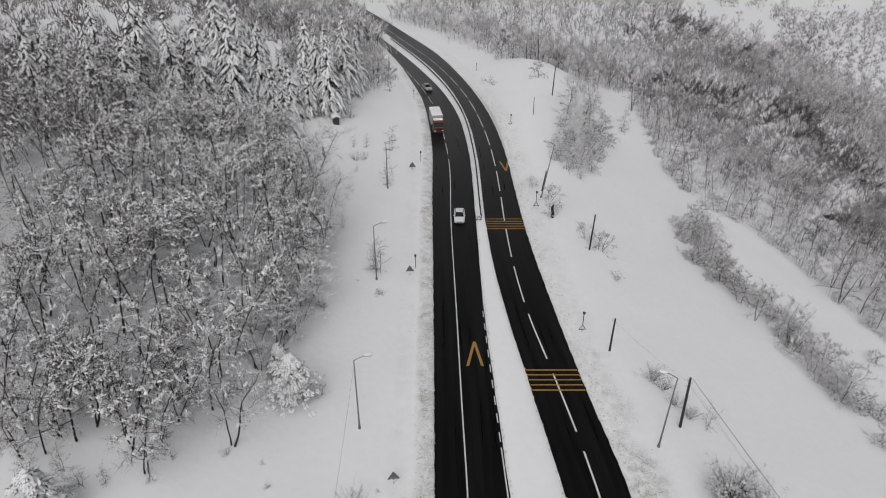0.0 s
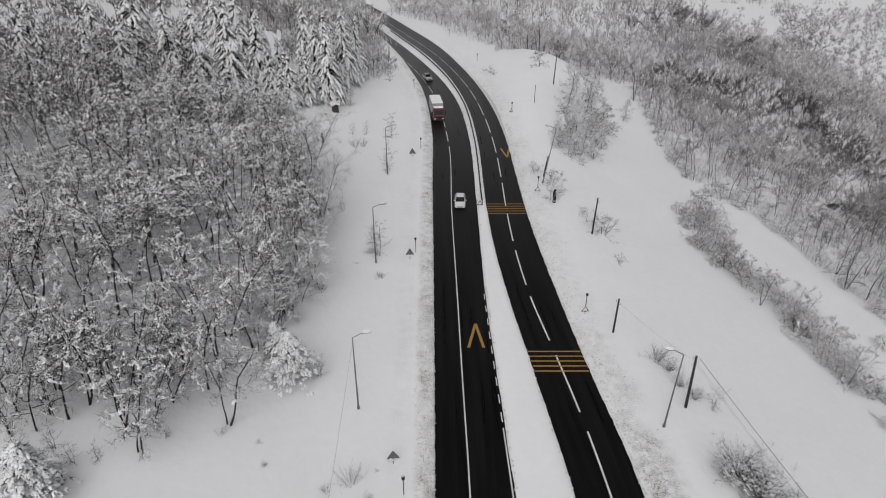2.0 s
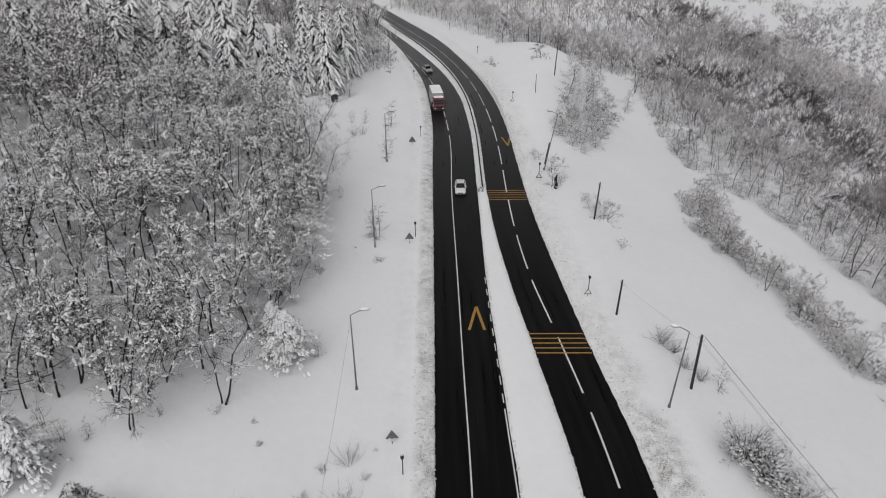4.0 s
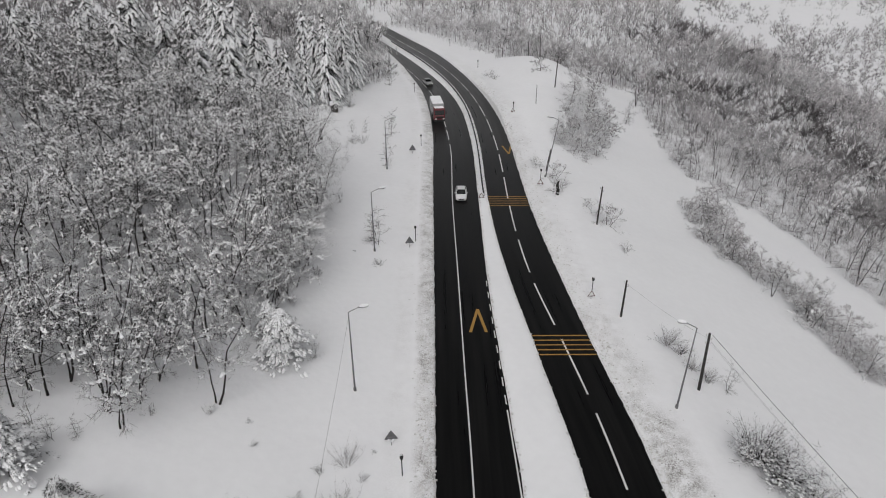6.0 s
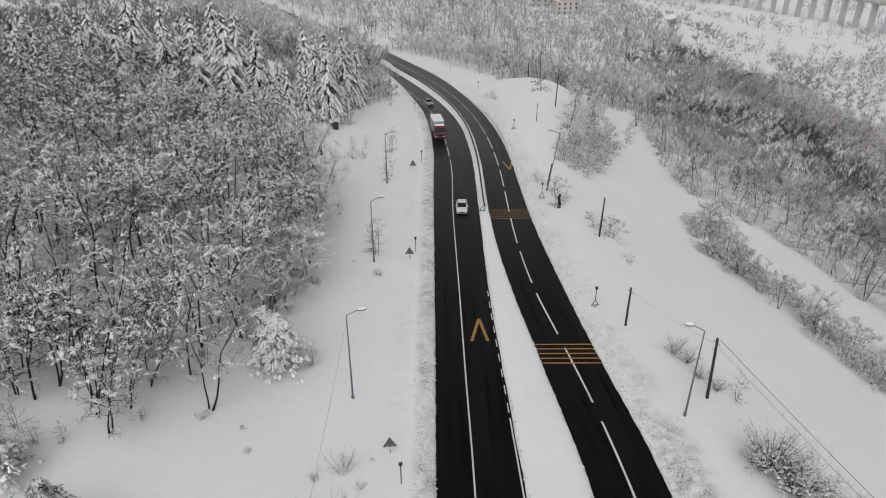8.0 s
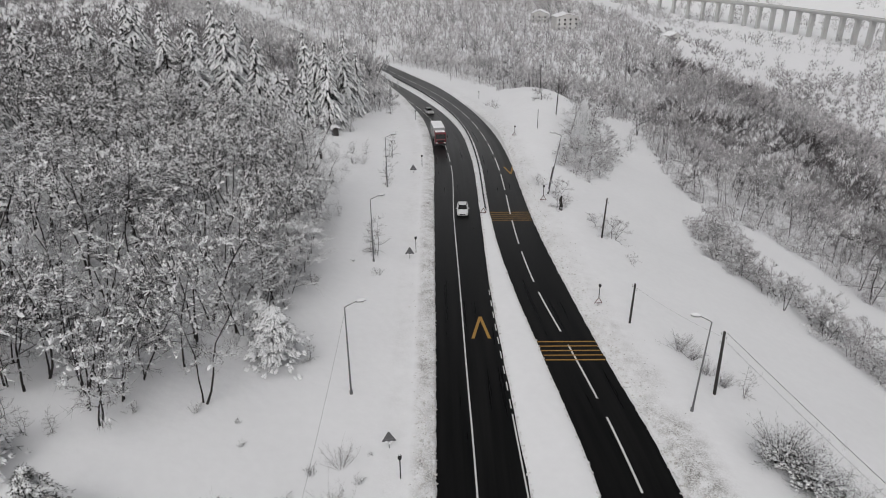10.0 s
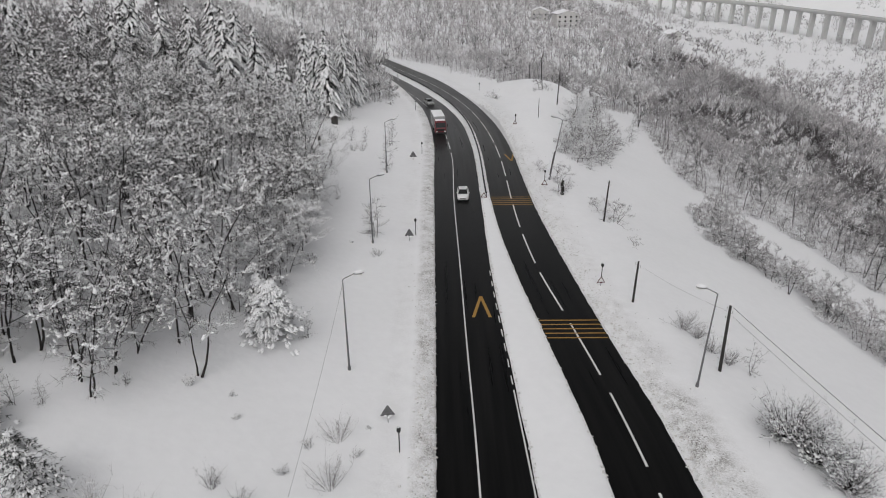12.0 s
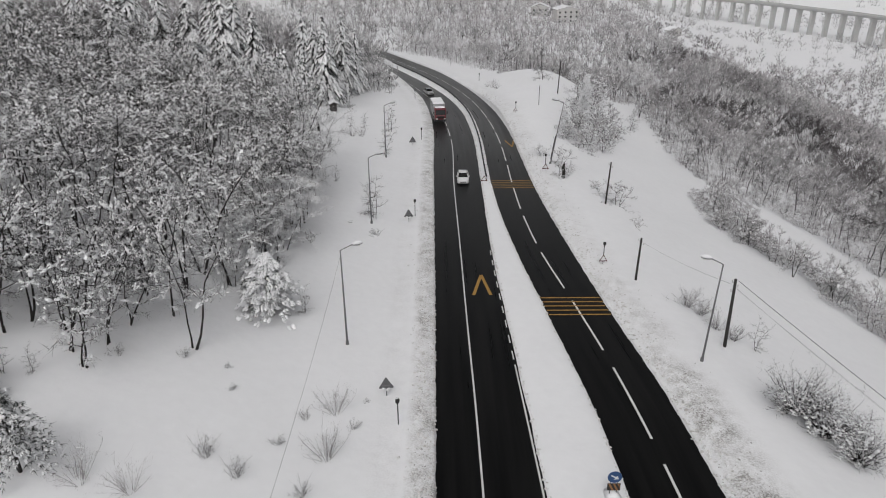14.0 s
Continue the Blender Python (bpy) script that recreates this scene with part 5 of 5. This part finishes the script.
utility_pole(17.8, 111.4, 4.0, 1, 0.6, 0.12)
utility_pole(27.5, 168.0, 7.6, 2, 0.3)
utility_pole(20.6, 150.0, 4.2, 0, 0.0, 0.07)
utility_pole(28.0, 201.4, 6.3, 1, -0.3)
utility_pole(24.9, 203.3, 4.2, 1, -0.3)
utility_pole(32.3, 18.0, 9.0, 3, 0.0, 0.16)


def wire(a, b, sag, r=0.014, group="wires"):
    pts = []
    for k in range(17):
        u = k / 16
        pts.append((a[0] + (b[0] - a[0]) * u, a[1] + (b[1] - a[1]) * u, a[2] + (b[2] - a[2]) * u - sag * 4 * u * (1 - u)))
    tagged(part("overhead_wire", Geo().tube(pts, [r] * 17, 4), CABLE, smooth=True), "thin dark overhead wire between two poles", "wire", group)


zp = ground_z(25.7, 53.7) + 7.0
zq = 6.9
wire((25.85, 53.7, zp - 0.2), (32.5, 18, zq - 0.2), 0.25, 0.026)
wire((25.3, 53.7, zp - 0.6), (32.0, 18, zq - 0.5), 0.25, 0.007)
wire((25.85, 53.7, zp - 1.0), (32.5, 18, zq - 0.9), 0.35, 0.009)
wire((25.3, 53.7, zp - 0.5), (20.4, 65.5, ground_z(20.4, 65.5) + 4.6), 0.3, 0.009)
wire((-8.75, 51.9, ground_z(-8.75, 51.9) + 8.8), (-8.36, 20.5, ground_z(-8.36, 20.5) + 8.8), 0.5, 0.008)


# ---- signs and marker posts ----
def triangle(size, z0):
    h = size * 0.866
    r = 0.06
    return [(-size / 2 + r, z0), (size / 2 - r, z0), (size / 2, z0 + r), (r * 0.7, z0 + h - r * 0.4), (-r * 0.7, z0 + h - r * 0.4), (-size / 2, z0 + r)]


def warning_sign(x, y, size, low, front, turn=0.0):
    """Three-cornered plate on a short post; front: its white face looks at the camera's side."""
    label = "triangular warning sign with dark border half buried in snow" if front else "grey back of a triangular warning sign above the snow"
    sign = empty("warning_sign", label, "road sign", "warning signs", at=(x, y, ground_z(x, y)), turn=turn)
    part("post", Geo().tube([(0, 0.05, -0.3), (0, 0.05, low + size * 0.6)], [0.035, 0.035], 8), STEEL, sign)
    plate = part("plate", Geo().prism(triangle(size, low), -0.012, 0.012), SIGN_RED if front else SIGN_GREY, sign)
    if front:
        part("face", Geo().prism([(u * 0.68, low + 0.14 * size + (w - low) * 0.68) for u, w in triangle(size, low)], -0.018, -0.013), SIGN_WHITE, plate, "white face")
    else:
        part("stiffener", Geo().box((-size * 0.3, -0.05, low + size * 0.2), (size * 0.3, -0.014, low + size * 0.26)), STEEL, plate)
    rng = random.Random(int(x * 7) + 500)
    g = Geo()
    for k in range(5):
        g.blob((rng.uniform(-0.35, 0.3) * size, rng.uniform(-0.2, 0.2), low - 0.05 * k * 0.4), 0.16, 0.12, rng, 6)
    part("snow_lump", g, BOUGH_SNOW, sign, "lump of snow", smooth=True)
    return sign


warning_sign(-4.75, 45.1, 1.2, 0.75, False, 8)
warning_sign(-4.75, 82.5, 1.2, 0.7, False, 6)
warning_sign(-5.9, 121.3, 1.3, 0.6, False, 0)
warning_sign(17.6, 69.0, 0.95, 0.25, True, 6)
warning_sign(15.9, 104.2, 1.05, 0.25, True, -5)
warning_sign(14.9, 144.0, 0.9, 0.2, True)
warning_sign(6.0, 100.4, 1.0, 0.15, True)


def marker_post(x, y, height):
    """Slim post with a dark two-lobed lamp box."""
    post = empty("marker_post", "slim dark roadside post with a black lamp box on top", "marker post", "marker posts", at=(x, y, ground_z(x, y)))
    part("post", Geo().tube([(0, 0, -0.3), (0, 0, height - 0.3)], [0.05, 0.05], 8), DARK_STEEL, post)
    box = part("lamp_box", Geo().prism([(0.16 * math.cos(a), height - 0.22 + 0.24 * math.sin(a)) for a in np.linspace(0, 6.283, 10, endpoint=False)], -0.09, 0.09), BLACK, post, "black lamp box")
    part("lens", Geo().tube([(0, -0.12, height - 0.18), (0, -0.09, height - 0.18)], [0.08, 0.09], 10), DARK_STEEL, box)
    part("snow_cap", Geo().blob((0, 0, height + 0.0), 0.12, 0.08, random.Random(4), 7), BOUGH_SNOW, post, "cap of snow", smooth=True)
    return post


for x, y, h in ((-3.6, 41.6, 2.4), (-4.0, 84.5, 2.4), (-4.4, 125.3, 2.4), (-7.4, 169.5, 2.4), (18.0, 70.6, 2.1), (16.2, 106.3, 2.3), (15.1, 145.3, 2.0), (9.8, 198.3, 2.3), (2.0, 237.5, 2.4)):
    marker_post(x, y, h)


def keep_right_sign(x, y):
    """Round blue plate with a white arrow down to the right, over a striped board, at the end of the snowy island."""
    z = float(road_z(y)) + 0.35
    sign = empty("keep_right_sign", "round blue arrow sign above a black and orange striped board", "road sign", at=(x, y, z))
    for s in (-0.22, 0.22):
        part("post", Geo().tube([(s, 0.05, -0.4), (s, 0.05, 1.9)], [0.035, 0.035], 8), STEEL, sign)
    c = 1.75
    plate = part("plate", Geo().prism([(0.47 * math.cos(a), c + 0.47 * math.sin(a)) for a in np.linspace(0, 6.283, 28, endpoint=False)], -0.015, 0.015), SIGN_BLUE, sign)
    d = 0.7071
    pts = [(-0.30, -0.05), (0.06, -0.05), (0.06, -0.19), (0.33, 0.0), (0.06, 0.19), (0.06, 0.05), (-0.30, 0.05)]
    part("arrow", Geo().prism([(u * 0.86 + w * 0.5, c - u * 0.5 + w * 0.86) for u, w in pts], -0.022, -0.016), SIGN_WHITE, plate, "white arrow")
    board = part("striped_board", Geo().box((-0.43, -0.012, 0.62), (0.43, 0.012, 1.22)), BLACK, sign, "black board with orange stripes")
    for k in range(3):
        u = -0.40 + 0.30 * k
        part("stripe", Geo().prism([(u, 1.215), (u + 0.14, 1.215), (min(u + 0.44, 0.43), 0.625 + (0.12 if u + 0.44 > 0.43 else 0)), (u + 0.28, 0.625)], -0.018, -0.013), SIGN_ORANGE, board)
    part("snow_heap", Geo().blob((0, 0.1, 0.1), 0.7, 0.4, random.Random(8), 9), SNOW, sign, "heap of snow", smooth=True)


keep_right_sign(11.0, 34.4)


# ---- guard rail on the island ----
def guard_rail():
    rail = empty("guard_rail", "dark steel guard rail half buried in snow between the roads", "guard rail", kind="")
    mid_x = lambda y: float(edge_lr(y) * 0.45 + edge_rl(y) * 0.55)
    ys = list(np.arange(101.5, 262, 3.0))
    for k in range(0, len(ys) - 8, 8):
        seg = ys[k:k + 9]
        g = Geo()
        for dz in (0.0,):
            pts = [(mid_x(y), y, float(road_z(y)) + 0.80 + dz) for y in seg]
            at = len(g.v)
            for p in pts:
                g.v += [(p[0] - 0.07, p[1], p[2] - 0.17), (p[0] - 0.12, p[1], p[2] - 0.08), (p[0] - 0.05, p[1], p[2]), (p[0] - 0.10, p[1], p[2] + 0.08), (p[0] - 0.05, p[1], p[2] + 0.16), (p[0] + 0.09, p[1], p[2] + 0.16), (p[0] + 0.09, p[1], p[2] - 0.17)]
            for i in range(len(pts) - 1):
                for q in range(7):
                    a, b = at + 7 * i + q, at + 7 * i + (q + 1) % 7
                    g.f.append((a, b, b + 7, a + 7))
        part("rail", g, DARK_STEEL, rail)
        for y in seg[:-1:2]:
            part("post", Geo().box((mid_x(y) + 0.05, y - 0.05, float(road_z(y)) - 0.2), (mid_x(y) + 0.15, y + 0.05, float(road_z(y)) + 0.9)), DARK_STEEL, rail)


guard_rail()


# ---- vehicles ----
def wheel(parent, x, y, r, w):
    tyre = part("wheel", Geo().tube([(x - w / 2, y, r), (x - w * 0.35, y, r), (x + w * 0.35, y, r), (x + w / 2, y, r)], [r * 0.9, r, r, r * 0.9], 16), BLACK, parent)
    part("rim", Geo().tube([(x - w / 2 - 0.01, y, r), (x + w / 2 + 0.01, y, r)], [r * 0.58, r * 0.58], 12), STEEL, tyre)


def car(name, x, y, heading, paint, label, snow_roof=True):
    """Saloon car; its front looks along -y before turning."""
    z = float(road_z(y))
    body = empty(name, label, "car", at=(x, y, z), turn=heading)
    secs = []
    for v, w, z0, z1 in ((-2.15, 0.62, 0.38, 0.62), (-2.05, 0.78, 0.26, 0.72), (-1.7, 0.86, 0.22, 0.82), (-0.9, 0.89, 0.20, 0.93), (0.0, 0.89, 0.20, 0.95), (1.0, 0.89, 0.20, 0.97), (1.75, 0.86, 0.24, 0.98), (2.1, 0.78, 0.30, 0.92), (2.2, 0.62, 0.42, 0.80)):
        secs.append([(-w, v, z0 + 0.12), (-w * 0.85, v, z0), (w * 0.85, v, z0), (w, v, z0 + 0.12), (w, v, z1 - 0.14), (w * 0.86, v, z1), (-w * 0.86, v, z1), (-w, v, z1 - 0.14)])
    part("body", Geo().loft(secs), paint, body, smooth=False)
    secs = []
    for v, w, z1 in ((-0.98, 0.74, 0.93), (-0.25, 0.64, 1.42), (0.15, 0.63, 1.47), (0.9, 0.62, 1.45), (1.25, 0.64, 1.34), (1.75, 0.72, 0.98)):
        secs.append([(-0.79, v, 0.90), (0.79, v, 0.90), (w, v, z1), (-w, v, z1)])
    part("cabin_glass", Geo().loft(secs), GLASS_DARK, body, "dark windows")
    roof = [[(-w, v, z1 - 0.02), (w, v, z1 - 0.02), (w * 0.9, v, z1 + 0.05), (-w * 0.9, v, z1 + 0.05)] for v, w, z1 in ((-0.28, 0.62, 1.40), (0.15, 0.64, 1.47), (0.9, 0.63, 1.45), (1.22, 0.60, 1.36))]
    part("roof", Geo().loft(roof), paint, body)
    for s in (-1, 1):
        part("pillar", Geo().tube([(s * 0.76, -0.96, 0.92), (s * 0.64, -0.26, 1.43)], [0.04, 0.035], 5), paint, body)
        part("pillar", Geo().tube([(s * 0.74, 1.72, 0.97), (s * 0.63, 1.22, 1.36)], [0.06, 0.05], 5), paint, body)
        part("headlight", Geo().box((s * 0.62 - 0.15, -2.12, 0.56), (s * 0.62 + 0.15, -1.98, 0.70)), LAMP_GLASS, body, "clear headlight")
        part("tail_light", Geo().box((s * 0.64 - 0.13, 2.08, 0.68), (s * 0.64 + 0.13, 2.19, 0.84)), SIGN_RED, body, "red tail light")
        part("mirror", Geo().box((s * 0.98 - 0.09, -0.75, 0.93), (s * 0.98 + 0.09, -0.62, 1.06)), paint, body)
        for v in (-1.35, 1.35):
            wheel(body, s * 0.80, v, 0.31, 0.2)
    part("grille", Geo().box((-0.42, -2.17, 0.44), (0.42, -2.10, 0.60)), BLACK, body, "black grille")
    part("plate_bar", Geo().box((-0.25, -2.19, 0.36), (0.25, -2.15, 0.44)), SIGN_WHITE, body)
    return body


car("white_car", 2.75, 101.5, -1, CAR_WHITE, "white saloon car driving on the wet road")
car("silver_car", -4.3, 181.0, 19, CAR_DARK, "small silver car following a red lorry")


def lorry(x, y, heading):
    z = float(road_z(y))
    truck = empty("lorry", "dull red lorry with a grey covered load body topped with snow", "lorry", at=(x, y, z), turn=heading)
    cab = []
    for v, w, z0, z1 in ((-0.25, 1.12, 0.55, 1.35), (-0.12, 1.2, 0.45, 1.7), (0.12, 1.22, 0.42, 2.75), (0.45, 1.22, 0.42, 3.0), (1.75, 1.2, 0.5, 3.02), (1.85, 1.15, 0.6, 2.9)):
        cab.append([(-w, v, z0), (w, v, z0), (w, v, z1 - 0.15), (w * 0.92, v, z1), (-w * 0.92, v, z1), (-w, v, z1 - 0.15)])
    part("cab", Geo().loft(cab), TRUCK_RED, truck)
    part("windscreen", Geo().prism([(-0.16, 1.68), (0.10, 2.66), (0.16, 2.66), (-0.08, 1.66)], -1.05, 1.05, "x"), GLASS_DARK, truck, "dark windscreen")
    for s in (-1, 1):
        part("side_window", Geo().box((s * 1.215 - 0.02, 0.35, 1.7), (s * 1.215 + 0.02, 1.15, 2.45)), GLASS_DARK, truck, "dark window")
        part("headlight", Geo().box((s * 0.85 - 0.2, -0.29, 0.72), (s * 0.85 + 0.2, -0.18, 0.95)), LAMP_GLASS, truck, "clear headlight")
        part("mirror", Geo().box((s * 1.42 - 0.1, 0.0, 1.8), (s * 1.42 + 0.1, 0.12, 2.35)), BLACK, truck)
        for v in (0.75, 4.6, 5.8):
            wheel(truck, s * 1.02, v, 0.5, 0.32)
    part("grille", Geo().box((-0.75, -0.28, 0.95), (0.75, -0.15, 1.4)), BLACK, truck, "black grille")
    part("bumper", Geo().box((-1.22, -0.36, 0.40), (1.22, -0.10, 0.70)), DARK_STEEL, truck)
    part("cab_snow", Geo().loft([[(-1.1 * k, v, 2.98), (1.1 * k, v, 2.98), (0.9 * k, v, 2.98 + h), (-0.9 * k, v, 2.98 + h)] for v, k, h in ((0.45, 0.9, 0.03), (0.75, 1, 0.16), (1.4, 1, 0.18), (1.8, 0.95, 0.05))]), BOUGH_SNOW, truck, "snow on the cab roof")
    part("chassis", Geo().box((-0.5, 1.5, 0.6), (0.5, 7.6, 0.95)), DARK_STEEL, truck)
    bevelled(part("load_body", Geo().box((-1.25, 2.1, 0.98), (1.25, 7.8, 3.55)), TARP, truck, "grey tarpaulin load body"), 0.08)
    part("load_snow", Geo().loft([[(-1.22 * k, v, 3.54), (1.22 * k, v, 3.54), (1.05 * k, v, 3.54 + h), (-1.05 * k, v, 3.54 + h)] for v, k, h in ((2.1, 1.0, 0.10), (2.6, 1, 0.24), (5.0, 1, 0.20), (7.2, 1, 0.26), (7.8, 0.98, 0.08))]), BOUGH_SNOW, truck, "thick snow on the load", smooth=False)
    for v in (2.4, 4.0, 5.6, 7.3):
        for s in (-1, 1):
            part("strap", Geo().box((s * 1.262 - 0.006, v - 0.04, 1.0), (s * 1.262 + 0.006, v + 0.04, 3.5)), DARK_STEEL, truck)


lorry(-0.95, 144.0, 8)


# ---- small buildings, stump, rocks ----
def shed(x, y, w, d, h, turn, label, wall, windows=0, name="shed", floors=1, pitch=0.28):
    """A small building: gabled walls, boarded roof under snow, and panes set in frames."""
    z = ground_z(x, y)
    house = empty(name, label, "hut" if name == "shed" else "house", "" if name == "shed" else "houses on the ridge", at=(x, y, z - 0.3), turn=turn)
    r = h + w * pitch
    part("wall", Geo().prism([(-w / 2, -1.0), (w / 2, -1.0), (w / 2, h), (0, r - 0.02), (-w / 2, h)], -d / 2, d / 2), wall, house)
    part("roof", Geo().prism([(-w / 2 - 0.3, h - 0.1), (0, r), (w / 2 + 0.3, h - 0.1), (w / 2 + 0.3, h + 0.05), (0, r + 0.15), (-w / 2 - 0.3, h + 0.05)], -d / 2 - 0.3, d / 2 + 0.3), ROOF_DARK, house)
    part("roof_snow", Geo().prism([(-w / 2 - 0.32, h + 0.06), (0, r + 0.16), (w / 2 + 0.32, h + 0.06), (w / 2 + 0.25, h + 0.42), (0, r + 0.52), (-w / 2 - 0.25, h + 0.42)], -d / 2 - 0.34, d / 2 + 0.34), BOUGH_SNOW, house, "thick snow")
    for k in range(windows):
        for lev in range(floors):
            u = -w / 2 + w * (k + 0.5) / windows
            fr = part("window", Geo().box((u - 0.7, -d / 2 - 0.06, 0.9 + 2.7 * lev), (u + 0.7, -d / 2 - 0.02, 2.3 + 2.7 * lev)), SIGN_WHITE, house)
            part("pane", Geo().box((u - 0.6, -d / 2 - 0.09, 1.0 + 2.7 * lev), (u + 0.6, -d / 2 - 0.062, 2.2 + 2.7 * lev)), GLASS_DARK, fr)
    return house


shed(-23.2, 141.5, 1.25, 1.2, 1.75, 20, "small dark wooden hut under snow at the wood's edge", ROOF_DARK)
shed(78.0, 466.0, 15, 10, 8.6, 12, "pale three-storey block with a snowy roof", WALL_PALE, 4, "house", 3, 0.12)
shed(66.0, 500.0, 12, 9, 6.0, -10, "pale two-storey house with a snowy roof", WALL_PALE, 3, "house", 2, 0.2)
shed(188.0, 588.0, 11, 9, 3.6, 30, "low pale house with a snowy roof", WALL_PALE, 3, "house", 1, 0.25)

g = Geo()
srng = random.Random(6)
g.tube([(0, 0, -0.3), (0.05, 0, 0.6), (-0.08, 0.05, 1.3), (0.05, 0, 2.0)], [0.28, 0.22, 0.27, 0.16], 8)
stump = tagged(part("tree_stump", g, BARK, smooth=True), "tall dark broken stump with snow on top", "stump")
stump.matrix_basis = pose(-22.9, 121.8, ground_z(-22.9, 121.8))
part("snow_cap", Geo().blob((0.02, 0, 2.0), 0.22, 0.16, srng, 7), BOUGH_SNOW, stump, "cap of snow", smooth=True)
stump2 = tagged(part("tree_stump", Geo().tube([(0, 0, -0.3), (0.1, 0, 0.7), (-0.05, 0.1, 1.6), (0.1, 0.1, 2.3)], [0.3, 0.26, 0.24, 0.12], 8), BARK, smooth=True), "dark stump with shoots beside the road signs", "stump")
stump2.matrix_basis = pose(18.2, 100.9, ground_z(18.2, 100.9))

for k in range(7):
    g = Geo()
    r = srng.uniform(1.0, 2.6)
    for _ in range(3):
        g.blob((srng.uniform(-1, 1) * r, srng.uniform(-0.5, 0.5), srng.uniform(-0.2, 0.5)), r, r * 0.7, srng, 7)
    rock = tagged(part("rock", g, ROCK, fix=False), "dark bare rock face showing through the snow", "rock", "rocks on the slope")
    x, y = 100 + 3.6 * k + srng.uniform(-1, 1), 156 + 2.1 * k
    rock.matrix_basis = pose(x, y, ground_z(x, y) + 0.4)


# ---- viaduct across the valley ----
def viaduct():
    via = empty("viaduct", "long pale concrete road viaduct on tall rectangular piers", "viaduct")
    px = spline((760, 830, 893, 950, 1002, 1096, 1176, 1222, 1330), (566, 557, 543, 530, 511, 478, 426, 377, 235))
    top = -64.0
    ys = np.linspace(770, 1320, 42)
    rings, rail_a, rail_b = [], [], []
    for y in ys:
        d = (float(px(y + 1)) - float(px(y - 1))) / 2
        n = Vector((1, -d, 0)).normalized()
        c = Vector((float(px(y)), y, top))
        prof = ((-7, 0), (7, 0), (7, -0.8), (3.2, -1.4), (2.8, -3.2), (-2.8, -3.2), (-3.2, -1.4), (-7, -0.8))
        rings.append([tuple(c + n * u + Vector((0, 0, w))) for u, w in prof])
        rail_a.append([tuple(c + n * (-6.9 + u) + Vector((0, 0, w))) for u, w in ((0, 0), (0.25, 0), (0.25, 1.1), (0, 1.1))])
        rail_b.append([tuple(c + n * (6.65 + u) + Vector((0, 0, w))) for u, w in ((0, 0), (0.25, 0), (0.25, 1.1), (0, 1.1))])
    part("deck", Geo().loft(rings), CONCRETE, via)
    part("parapet", Geo().loft(rail_a), CONCRETE, via)
    part("parapet", Geo().loft(rail_b), CONCRETE, via)
    y = 782.0
    while y < 1310:
        x = float(px(y))
        d = float(px(y + 1)) - x
        z0 = float(land(x, y)) - 3
        turn = math.degrees(math.atan2(-d, 1))
        g = Geo().box((-3.5, -1.9, z0 - top), (3.5, 1.9, -4.6)).box((-4.5, -2.6, -4.6), (4.5, 2.6, -3.2))
        p = part("pier", g, CONCRETE, via)
        p.matrix_basis = pose(x, y, top, 0, 0, turn)
        y += 25.0 / math.hypot(1, d)


viaduct()
